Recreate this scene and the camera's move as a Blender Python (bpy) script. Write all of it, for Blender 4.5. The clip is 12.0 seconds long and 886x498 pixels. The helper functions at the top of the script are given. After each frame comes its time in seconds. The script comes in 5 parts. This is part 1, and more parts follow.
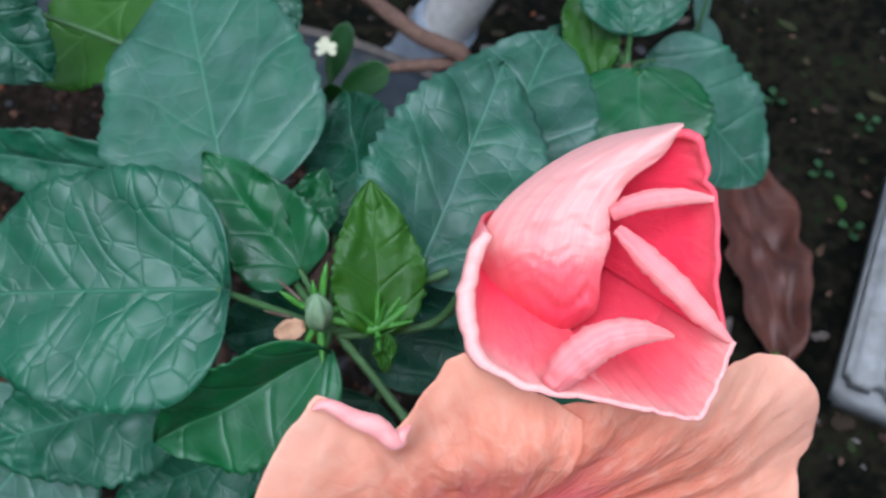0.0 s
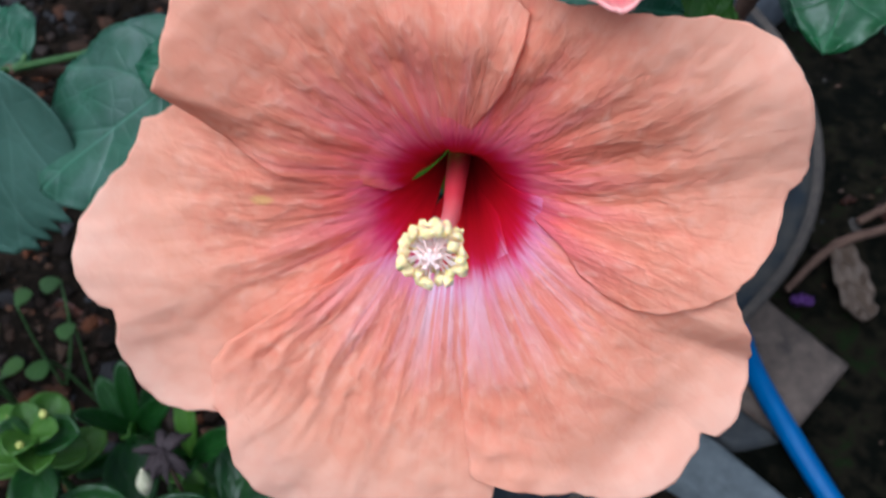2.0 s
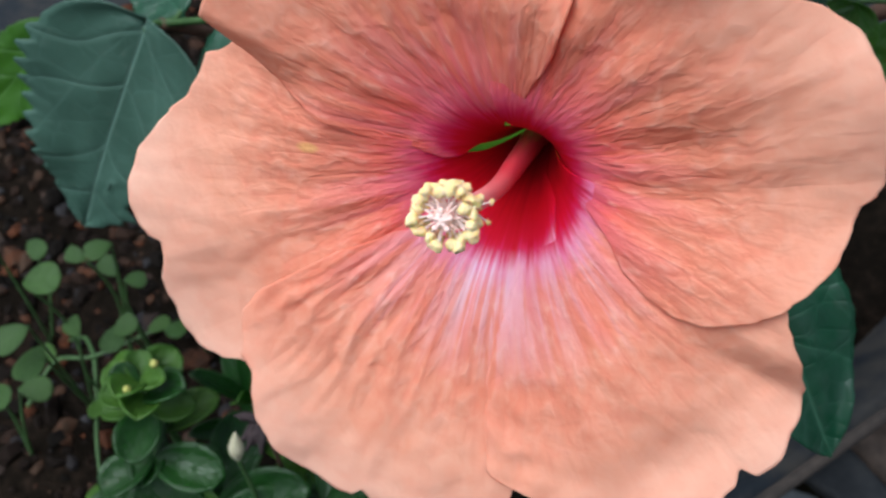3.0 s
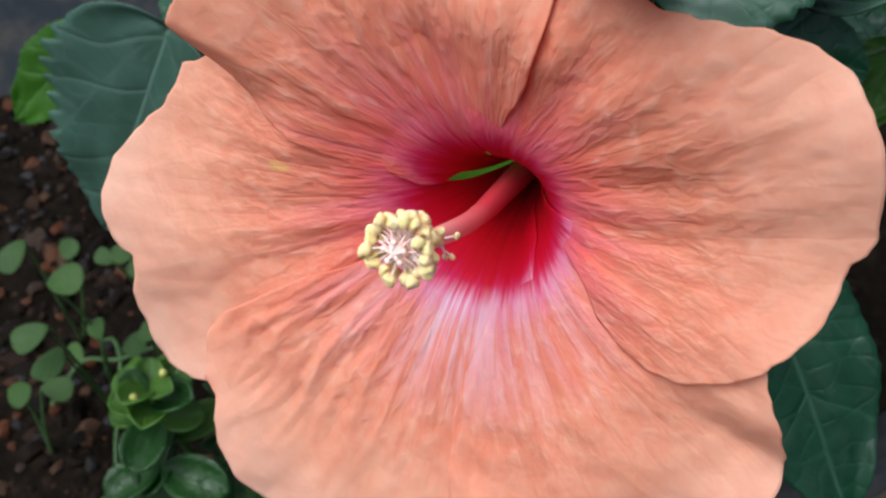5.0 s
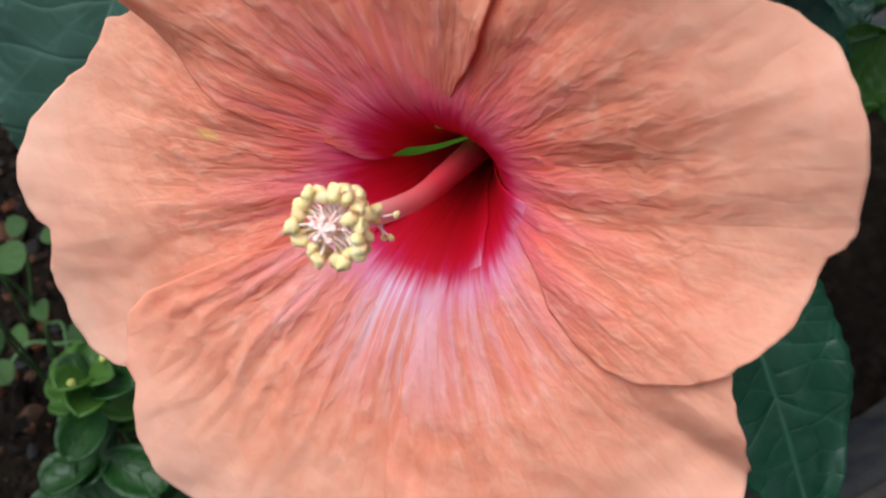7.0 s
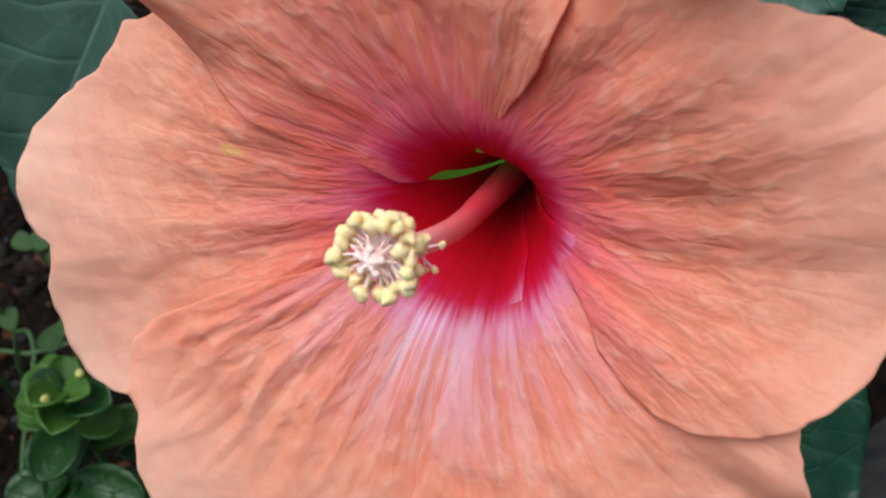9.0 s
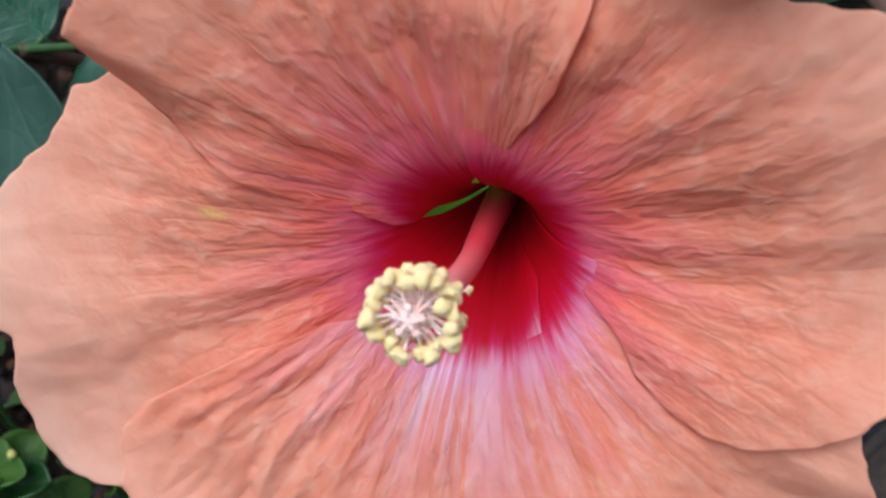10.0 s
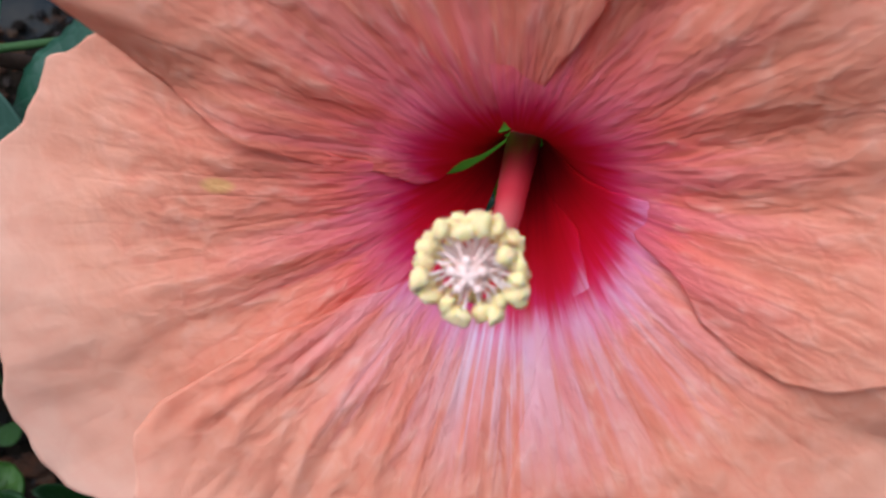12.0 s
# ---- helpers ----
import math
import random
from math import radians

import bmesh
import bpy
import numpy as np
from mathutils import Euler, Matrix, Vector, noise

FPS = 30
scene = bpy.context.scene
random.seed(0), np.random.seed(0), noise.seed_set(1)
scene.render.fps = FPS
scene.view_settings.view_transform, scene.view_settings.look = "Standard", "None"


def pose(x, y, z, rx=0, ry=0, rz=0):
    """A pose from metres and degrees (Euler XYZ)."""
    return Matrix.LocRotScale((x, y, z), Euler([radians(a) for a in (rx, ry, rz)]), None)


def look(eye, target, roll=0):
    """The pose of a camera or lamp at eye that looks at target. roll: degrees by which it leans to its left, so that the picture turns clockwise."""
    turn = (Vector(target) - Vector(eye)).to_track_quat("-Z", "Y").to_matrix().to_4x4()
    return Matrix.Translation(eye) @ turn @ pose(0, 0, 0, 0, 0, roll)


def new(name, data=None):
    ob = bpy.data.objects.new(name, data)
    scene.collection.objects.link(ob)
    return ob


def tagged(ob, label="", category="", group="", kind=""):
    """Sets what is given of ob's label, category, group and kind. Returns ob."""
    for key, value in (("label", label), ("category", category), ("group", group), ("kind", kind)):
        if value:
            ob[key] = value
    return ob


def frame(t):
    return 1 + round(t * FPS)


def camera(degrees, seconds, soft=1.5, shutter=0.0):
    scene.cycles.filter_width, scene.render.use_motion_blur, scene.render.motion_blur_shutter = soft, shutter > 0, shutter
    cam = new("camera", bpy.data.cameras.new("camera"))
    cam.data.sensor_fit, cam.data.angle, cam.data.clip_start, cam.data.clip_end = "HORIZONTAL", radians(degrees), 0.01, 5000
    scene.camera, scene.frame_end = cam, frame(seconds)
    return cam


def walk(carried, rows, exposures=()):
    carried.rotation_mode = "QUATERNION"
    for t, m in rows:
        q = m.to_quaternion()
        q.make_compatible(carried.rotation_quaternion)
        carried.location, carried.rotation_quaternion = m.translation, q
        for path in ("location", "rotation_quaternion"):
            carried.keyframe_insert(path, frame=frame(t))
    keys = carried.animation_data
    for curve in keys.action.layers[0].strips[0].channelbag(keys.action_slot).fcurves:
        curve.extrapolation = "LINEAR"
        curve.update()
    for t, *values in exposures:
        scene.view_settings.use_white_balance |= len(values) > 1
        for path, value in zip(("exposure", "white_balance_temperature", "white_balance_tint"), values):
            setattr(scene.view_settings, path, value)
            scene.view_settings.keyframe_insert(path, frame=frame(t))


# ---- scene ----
# ---------- camera ----------
cam = camera(42, 12.0, soft=2.2, shutter=0.3)
cam.data.dof.use_dof, cam.data.dof.focus_distance, cam.data.dof.aperture_fstop = True, 0.190, 40
walk(cam, [
    (0, pose(-0.0674, 0.0903, 0.5155, 37.13, -4.68, -32.86)),
    (0.2, pose(-0.0632, 0.0871, 0.5153, 36.80, -4.86, -32.52)),
    (0.5, pose(-0.0589, 0.0771, 0.5139, 36.88, -4.58, -30.87)),
    (0.8, pose(-0.0497, 0.0667, 0.5060, 35.97, -3.28, -27.38)),
    (1, pose(-0.0425, 0.0526, 0.5025, 35.54, -2.09, -26.02)),
    (1.2, pose(-0.0366, 0.0389, 0.4929, 34.39, -1.61, -23.20)),
    (1.4, pose(-0.0306, 0.0176, 0.4865, 35.40, 0.31, -18.45)),
    (1.5, pose(-0.0319, 0.0197, 0.4867, 33.62, -0.28, -17.85)),
    (1.7, pose(-0.0310, 0.0128, 0.4854, 34.19, 0.19, -13.12)),
    (2, pose(-0.0193, 0.0063, 0.4731, 37.10, -1.27, -7.12)),
    (2.2, pose(-0.0124, 0.0033, 0.4624, 36.98, -2.38, -4.21)),
    (2.5, pose(0.0016, -0.0009, 0.4559, 38.63, -0.13, -0.13)),
    (2.8, pose(0.0088, 0.0023, 0.4576, 39.22, 2.11, 4.93)),
    (3, pose(0.0161, 0.0028, 0.4555, 39.38, 2.37, 6.54)),
    (3.5, pose(0.0371, 0.0134, 0.4560, 39.97, 3.50, 9.21)),
    (3.7, pose(0.0381, 0.0152, 0.4553, 40.08, 4.11, 9.80)),
    (5.3, pose(0.0321, 0.0152, 0.4462, 40.54, 2.69, 11.61)),
    (5.5, pose(0.0327, 0.0171, 0.4450, 40.60, 2.00, 11.45)),
    (6, pose(0.0344, 0.0197, 0.4406, 40.47, 1.48, 11.34)),
    (6.5, pose(0.0372, 0.0215, 0.4383, 40.26, 1.67, 11.52)),
    (7, pose(0.0354, 0.0256, 0.4332, 40.11, 1.09, 11.97)),
    (7.2, pose(0.0308, 0.0242, 0.4333, 40.07, 0.40, 12.34)),
    (9, pose(0.0209, 0.0330, 0.4258, 40.65, -1.71, 11.86)),
    (9.5, pose(0.0135, 0.0352, 0.4198, 40.43, -1.45, 8.70)),
    (10, pose(0.0002, 0.0412, 0.4217, 40.97, -1.83, 2.26)),
    (10.5, pose(-0.0085, 0.0432, 0.4195, 40.47, -0.37, -2.67)),
    (11, pose(-0.0084, 0.0461, 0.4128, 40.79, -0.61, -3.27)),
    (11.2, pose(-0.0071, 0.0477, 0.4103, 40.67, -1.40, -3.46)),
    (11.5, pose(-0.0061, 0.0487, 0.4034, 41.12, -0.94, -3.33)),
    (11.8, pose(-0.0091, 0.0489, 0.4046, 41.13, -0.63, -3.10)),
    (12, pose(-0.0116, 0.0467, 0.4060, 41.32, -0.86, -3.24)),
], exposures=[(0, 0.43, 5230, 8), (0.8, 0.47, 5150, 7), (1.5, 0.21, 5220, 8), (2.5, 0.16, 5520, 8), (3.5, 0.15, 6000, 8), (7, 0.10, 6000, 8), (9.5, 0.01, 5900, 9), (10.5, -0.04, 5500, 10), (12, -0.05, 5530, 10)])

# ---------- light: open shade under a bright overcast sky ----------
world = bpy.data.worlds.new("sky")
scene.world = world
world.use_nodes = True
wn, wl = world.node_tree.nodes, world.node_tree.links
sky = wn.new("ShaderNodeTexSky")
sky.sky_type = "NISHITA"
sky.sun_disc = False
sky.sun_elevation = radians(63)
sky.sun_rotation = radians(258)
sky.air_density, sky.dust_density, sky.ozone_density = 1.0, 5.0, 1.0
cloud = wn.new("ShaderNodeHueSaturation")        # thin cloud takes most of the blue out of the sky
cloud.inputs["Saturation"].default_value = 0.45
wl.new(sky.outputs["Color"], cloud.inputs["Color"])
wl.new(cloud.outputs["Color"], wn["Background"].inputs["Color"])
wn["Background"].inputs["Strength"].default_value = 0.115
sun = new("sun", bpy.data.lights.new("sun", "SUN"))
sun.data.energy, sun.data.angle, sun.data.color = 2.75, radians(48), (1.0, 0.985, 0.97)
sun.matrix_world = look((-0.24, -0.36, 0.90), (0, 0, 0))

# ---------- small tools ----------
CM = 0.01


def mesh_of(bm, name):
    me = bpy.data.meshes.new(name)
    bm.to_mesh(me)
    bm.free()
    for p in me.polygons:
        p.use_smooth = True
    return me


def part(name, data, material, parent=None, label=""):
    """One mesh object under a thing or a part."""
    me = mesh_of(data, name) if isinstance(data, bmesh.types.BMesh) else data
    ob = new(name, me)
    if material and not me.materials:
        me.materials.append(material)
    if parent:
        ob.parent = parent
    if label:
        tagged(ob, label)
    return ob


def empty(name, where=(0, 0, 0)):
    ob = new(name)
    ob.empty_display_size = 0.01
    ob.location = where
    return ob


def smooth(a, b, x):
    t = min(1.0, max(0.0, (x - a) / (b - a)))
    return t * t * (3 - 2 * t)


def curve_at(keys, x):
    """Catmull-Rom through evenly spaced keys, x from 0 to 1."""
    n = len(keys) - 1
    f = min(max(x, 0.0), 1.0) * n
    i = min(int(f), n - 1)
    t = f - i
    a, b, c, d = keys[max(i - 1, 0)], keys[i], keys[i + 1], keys[min(i + 2, n)]
    return 0.5 * (2 * b + (c - a) * t + (2 * a - 5 * b + 4 * c - d) * t * t + (3 * b - a - 3 * c + d) * t ** 3)


def path_at(points, x):
    return Vector([curve_at([p[k] for p in points], x) for k in range(3)])


def tube(bm, points, radii, steps=24, around=10, wob=0.0, cap=True):
    """A tapering tube along a smooth path."""
    rings = []
    side = None
    for s in range(steps + 1):
        x = s / steps
        p = path_at(points, x)
        d = (path_at(points, min(1, x + 0.01)) - path_at(points, max(0, x - 0.01))).normalized()
        if side is None:
            side = d.orthogonal().normalized()
        side = (side - d * side.dot(d)).normalized()
        up = d.cross(side)
        r = curve_at(radii, x)
        ring = []
        for a in range(around):
            an = 2 * math.pi * a / around
            q = p + (side * math.cos(an) + up * math.sin(an)) * r
            if wob:
                q += noise.noise_vector(q * (0.6 / max(r, 1e-4))) * r * wob
            ring.append(bm.verts.new(q))
        rings.append(ring)
    for r0, r1 in zip(rings, rings[1:]):
        for a in range(around):
            bm.faces.new((r0[a], r0[(a + 1) % around], r1[(a + 1) % around], r1[a]))
    if cap:
        bm.faces.new(list(reversed(rings[0])))
        bm.faces.new(rings[-1])
    return rings


def grid_faces(bm, rows, uv=None, uvs=None, close=False):
    faces = []
    for i in range(len(rows) - 1):
        n = len(rows[i])
        for j in range(n if close else n - 1):
            k = (j + 1) % n
            f = bm.faces.new((rows[i][j], rows[i][k], rows[i + 1][k], rows[i + 1][j]))
            if uv:
                for lp, (a, b) in zip(f.loops, ((i, j), (i, j + 1), (i + 1, j + 1), (i + 1, j))):
                    lp[uv].uv = uvs(a, b)
            faces.append(f)
    return faces


def blob(bm, centre, size, seed=0.0, rough=0.3, sub=2, squash=(1, 1, 1)):
    """An uneven lump."""
    made = bmesh.ops.create_icosphere(bm, subdivisions=sub, radius=1.0)["verts"]
    for v in made:
        k = 1 + rough * noise.noise(v.co * 1.3 + Vector((seed, seed * 0.7, -seed)))
        v.co = Vector(centre) + Vector((v.co.x * squash[0], v.co.y * squash[1], v.co.z * squash[2])) * size * k
    return made

# ---------- materials ----------
def material(name):
    m = bpy.data.materials.new(name)
    m.use_nodes = True
    t = m.node_tree
    return m, t.nodes, t.links, t.nodes["Principled BSDF"]


def ramp(nodes, stops, mode="LINEAR"):
    r = nodes.new("ShaderNodeValToRGB")
    r.color_ramp.interpolation = mode
    while len(r.color_ramp.elements) < len(stops):
        r.color_ramp.elements.new(0.5)
    for e, (p, c) in zip(r.color_ramp.elements, stops):
        e.position, e.color = p, (*c, 1)
    return r


def noise_node(nodes, links, vector, scale, detail=4, rough=0.6, dist=0.0):
    n = nodes.new("ShaderNodeTexNoise")
    n.inputs["Scale"].default_value, n.inputs["Detail"].default_value = scale, detail
    n.inputs["Roughness"].default_value, n.inputs["Distortion"].default_value = rough, dist
    if vector is not None:
        links.new(vector, n.inputs["Vector"])
    return n


def math_node(nodes, links, op, a, b=None, clamp=False):
    n = nodes.new("ShaderNodeMath")
    n.operation, n.use_clamp = op, clamp
    for k, v in ((0, a), (1, b)):
        if v is None:
            continue
        if isinstance(v, (int, float)):
            n.inputs[k].default_value = v
        else:
            links.new(v, n.inputs[k])
    return n.outputs[0]


def mix_colour(nodes, links, fac, a, b, mode="MIX"):
    n = nodes.new("ShaderNodeMix")
    n.data_type, n.blend_type = "RGBA", mode
    for key, v in (("Factor", fac), ("A", a), ("B", b)):
        sock = [s for s in n.inputs if s.name == key and (s.type == "RGBA" if key != "Factor" else s.type == "VALUE")][0]
        if isinstance(v, (int, float)):
            sock.default_value = v
        elif isinstance(v, tuple):
            sock.default_value = (*v, 1)
        else:
            links.new(v, sock)
    return [s for s in n.outputs if s.type == "RGBA"][0]


def bump(nodes, links, bsdf, height, strength, distance):
    b = nodes.new("ShaderNodeBump")
    b.inputs["Strength"].default_value, b.inputs["Distance"].default_value = strength, distance
    links.new(height, b.inputs["Height"])
    links.new(b.outputs[0], bsdf.inputs["Normal"])
    return b


def scaled(nodes, links, vector, sx, sy, sz=1.0):
    m = nodes.new("ShaderNodeMapping")
    m.inputs["Scale"].default_value = (sx, sy, sz)
    links.new(vector, m.inputs["Vector"])
    return m.outputs[0]


def translucent(nodes, links, bsdf, colour, share):
    """Light that comes through a thin sheet."""
    out = nodes["Material Output"]
    tr = nodes.new("ShaderNodeBsdfTranslucent")
    if isinstance(colour, tuple):
        tr.inputs["Color"].default_value = (*colour, 1)
    else:
        links.new(colour, tr.inputs["Color"])
    mx = nodes.new("ShaderNodeMixShader")
    mx.inputs[0].default_value = share
    links.new(bsdf.outputs[0], mx.inputs[1])
    links.new(tr.outputs[0], mx.inputs[2])
    links.new(mx.outputs[0], out.inputs["Surface"])


def petal_material(name, pale):
    """Salmon petal: crimson eye, lilac halo, radial veins, crepe-like ripples. UV x: radius / 8 cm; UV y: angle round the flower."""
    m, n, l, b = material(name)
    uv = n.new("ShaderNodeUVMap").outputs[0]
    sep = n.new("ShaderNodeSeparateXYZ")
    l.new(uv, sep.inputs[0])
    radius, angle = sep.outputs[0], sep.outputs[1]
    fine = noise_node(n, l, scaled(n, l, uv, 3.0, 95), 1.0, 3, 0.6, 0.3)
    soft = noise_node(n, l, scaled(n, l, uv, 5.0, 12.0), 1.0, 3)
    ridge = noise_node(n, l, scaled(n, l, uv, 6.0, 36), 1.0, 2, 0.5, 0.25)
    # the eye's border runs out along the veins
    wob = math_node(n, l, "MULTIPLY", math_node(n, l, "SUBTRACT", fine.outputs[0], 0.5), 0.13)
    r = math_node(n, l, "ADD", radius, wob)
    lilac = (0.82, 0.27, 0.50) if pale else (0.82, 0.13, 0.25)
    mid = (0.87, 0.33, 0.27) if pale else (0.86, 0.195, 0.165)
    bands = ramp(n, [(0.0, (0.22, 0.0, 0.006)), (0.10, (0.57, 0.0006, 0.010)), (0.150, (0.64, 0.002, 0.032)), (0.182, (0.71, 0.024, 0.15)),
                     (0.212, lilac), (0.280, mid), (0.36, (0.865, 0.315, 0.215)), (0.46, (0.87, 0.375, 0.245)), (0.70, (0.905, 0.49, 0.335)), (0.97, (0.95, 0.645, 0.495))])
    l.new(r, bands.inputs[0])
    fade = ramp(n, [(0.17, (0, 0, 0)), (0.27, (1, 1, 1)), (0.48, (1, 1, 1)), (0.68, (0.42, 0.42, 0.42)), (0.90, (0.22, 0.22, 0.22))])
    l.new(radius, fade.inputs[0])
    # crepe: short ripples along the veins, their shading painted as redder furrows
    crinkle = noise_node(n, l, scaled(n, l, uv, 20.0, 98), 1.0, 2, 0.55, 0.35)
    furrow_shade = ramp(n, [(0.38, (1, 1, 1)), (0.55, (0, 0, 0))])
    l.new(crinkle.outputs[0], furrow_shade.inputs[0])
    col = mix_colour(n, l, math_node(n, l, "MULTIPLY", math_node(n, l, "MULTIPLY", furrow_shade.outputs[0], fade.outputs[0]), 0.34), bands.outputs[0], (0.84, 0.235, 0.13))
    # paler crests: the ripples' highlights, put into the colour
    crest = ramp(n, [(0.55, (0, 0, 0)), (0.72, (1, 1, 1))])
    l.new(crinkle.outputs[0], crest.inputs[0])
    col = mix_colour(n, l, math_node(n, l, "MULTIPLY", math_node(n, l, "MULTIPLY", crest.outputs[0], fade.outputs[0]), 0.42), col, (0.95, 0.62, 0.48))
    # branching veins: long thin lines, strongest near the eye
    line = noise_node(n, l, scaled(n, l, uv, 2.6, 58), 1.0, 2, 0.5, 0.25)
    line = math_node(n, l, "ABSOLUTE", math_node(n, l, "SUBTRACT", line.outputs[0], 0.5))
    veins = ramp(n, [(0.0, (1, 1, 1)), (0.030, (0, 0, 0))])
    l.new(line, veins.inputs[0])
    vein_reach = ramp(n, [(0.15, (0, 0, 0)), (0.23, (1, 1, 1)), (0.42, (0.6, 0.6, 0.6)), (0.75, (0.1, 0.1, 0.1))])
    l.new(radius, vein_reach.inputs[0])
    col = mix_colour(n, l, math_node(n, l, "MULTIPLY", math_node(n, l, "MULTIPLY", veins.outputs[0], vein_reach.outputs[0]), 0.30 if pale else 0.34), col, (0.70, 0.14, 0.13))
    ribs = ramp(n, [(0.50, (0, 0, 0)), (0.60, (1, 1, 1))])
    l.new(noise_node(n, l, scaled(n, l, uv, 1.0, 50), 1.0, 2, 0.5, 0.3).outputs[0], ribs.inputs[0])
    rib_reach = ramp(n, [(0.18, (0, 0, 0)), (0.23, (1, 1, 1)), (0.33, (0.65, 0.65, 0.65)), (0.52, (0, 0, 0))])
    l.new(radius, rib_reach.inputs[0])
    col = mix_colour(n, l, math_node(n, l, "MULTIPLY", math_node(n, l, "MULTIPLY", ribs.outputs[0], rib_reach.outputs[0]), 0.52 if pale else 0.40), col, (0.885, 0.40, 0.48) if pale else (0.87, 0.27, 0.36))
    if pale:
        # lilac-white streaks fanning out of the throat
        fan = ramp(n, [(0.59, (0, 0, 0)), (0.64, (0.25, 0.25, 0.25)), (0.70, (0.40, 0.40, 0.40)), (0.725, (1, 1, 1)), (0.755, (1, 1, 1)), (0.78, (0.45, 0.45, 0.45)), (0.89, (0.35, 0.35, 0.35)), (0.94, (0, 0, 0))])
        l.new(math_node(n, l, "SUBTRACT", angle, 2.0), fan.inputs[0])
        reach = ramp(n, [(0.17, (0, 0, 0)), (0.22, (1, 1, 1)), (0.32, (0.75, 0.75, 0.75)), (0.52, (0, 0, 0))])
        l.new(radius, reach.inputs[0])
        streak = ramp(n, [(0.44, (0, 0, 0)), (0.56, (1, 1, 1))])
        l.new(noise_node(n, l, scaled(n, l, uv, 1.4, 84), 1.0, 3, 0.6, 0.4).outputs[0], streak.inputs[0])
        sf = math_node(n, l, "MULTIPLY", math_node(n, l, "MULTIPLY", fan.outputs[0], reach.outputs[0]), math_node(n, l, "ADD", 0.12, streak.outputs[0]), True)
        col = mix_colour(n, l, math_node(n, l, "MULTIPLY", sf, 0.92), col, (0.90, 0.76, 0.92))
    if not pale:
        # one small yellowed spot on the side petal
        du = math_node(n, l, "MULTIPLY", math_node(n, l, "SUBTRACT", radius, 0.445), 30.0)
        dv = math_node(n, l, "MULTIPLY", math_node(n, l, "SUBTRACT", angle, 2.4925), 190.0)
        far = math_node(n, l, "ADD", math_node(n, l, "MULTIPLY", du, du), math_node(n, l, "MULTIPLY", dv, dv))
        far = math_node(n, l, "ADD", far, math_node(n, l, "MULTIPLY", math_node(n, l, "SUBTRACT", crinkle.outputs[0], 0.5), 1.2))
        spot = ramp(n, [(0.3, (1, 1, 1)), (1.0, (0, 0, 0))])
        l.new(far, spot.inputs[0])
        col = mix_colour(n, l, math_node(n, l, "MULTIPLY", spot.outputs[0], 0.65), col, (0.86, 0.60, 0.20))
    blotch = ramp(n, [(0.35, (0.95, 0.86, 0.82)), (0.65, (1.00, 1.02, 1.02))])
    l.new(soft.outputs[0], blotch.inputs[0])
    col = mix_colour(n, l, 1.0, col, blotch.outputs[0], "MULTIPLY")
    l.new(col, b.inputs["Base Color"])
    b.inputs["Roughness"].default_value = 0.55
    b.inputs["Specular IOR Level"].default_value = 0.22
    crepe = noise_node(n, l, scaled(n, l, uv, 34.0, 130), 1.0, 2, 0.5, 0.6)
    grain = noise_node(n, l, scaled(n, l, uv, 90, 420), 1.0, 2)
    h = math_node(n, l, "ADD", math_node(n, l, "MULTIPLY", ridge.outputs[0], 0.7), math_node(n, l, "MULTIPLY", crinkle.outputs[0], 1.5))
    h = math_node(n, l, "ADD", h, math_node(n, l, "MULTIPLY", crepe.outputs[0], 0.28))
    h = math_node(n, l, "ADD", h, math_node(n, l, "MULTIPLY", math_node(n, l, "MINIMUM", line, 0.06), 2.5))
    h = math_node(n, l, "MULTIPLY", h, math_node(n, l, "ADD", fade.outputs[0], 0.12))
    h = math_node(n, l, "ADD", h, math_node(n, l, "MULTIPLY", math_node(n, l, "ADD", fine.outputs[0], math_node(n, l, "MULTIPLY", grain.outputs[0], 0.4)), 0.25))
    bump(n, l, b, h, 0.48, 0.0011)
    translucent(n, l, b, mix_colour(n, l, 0.35, col, (0.96, 0.32, 0.14)), 0.42)
    return m


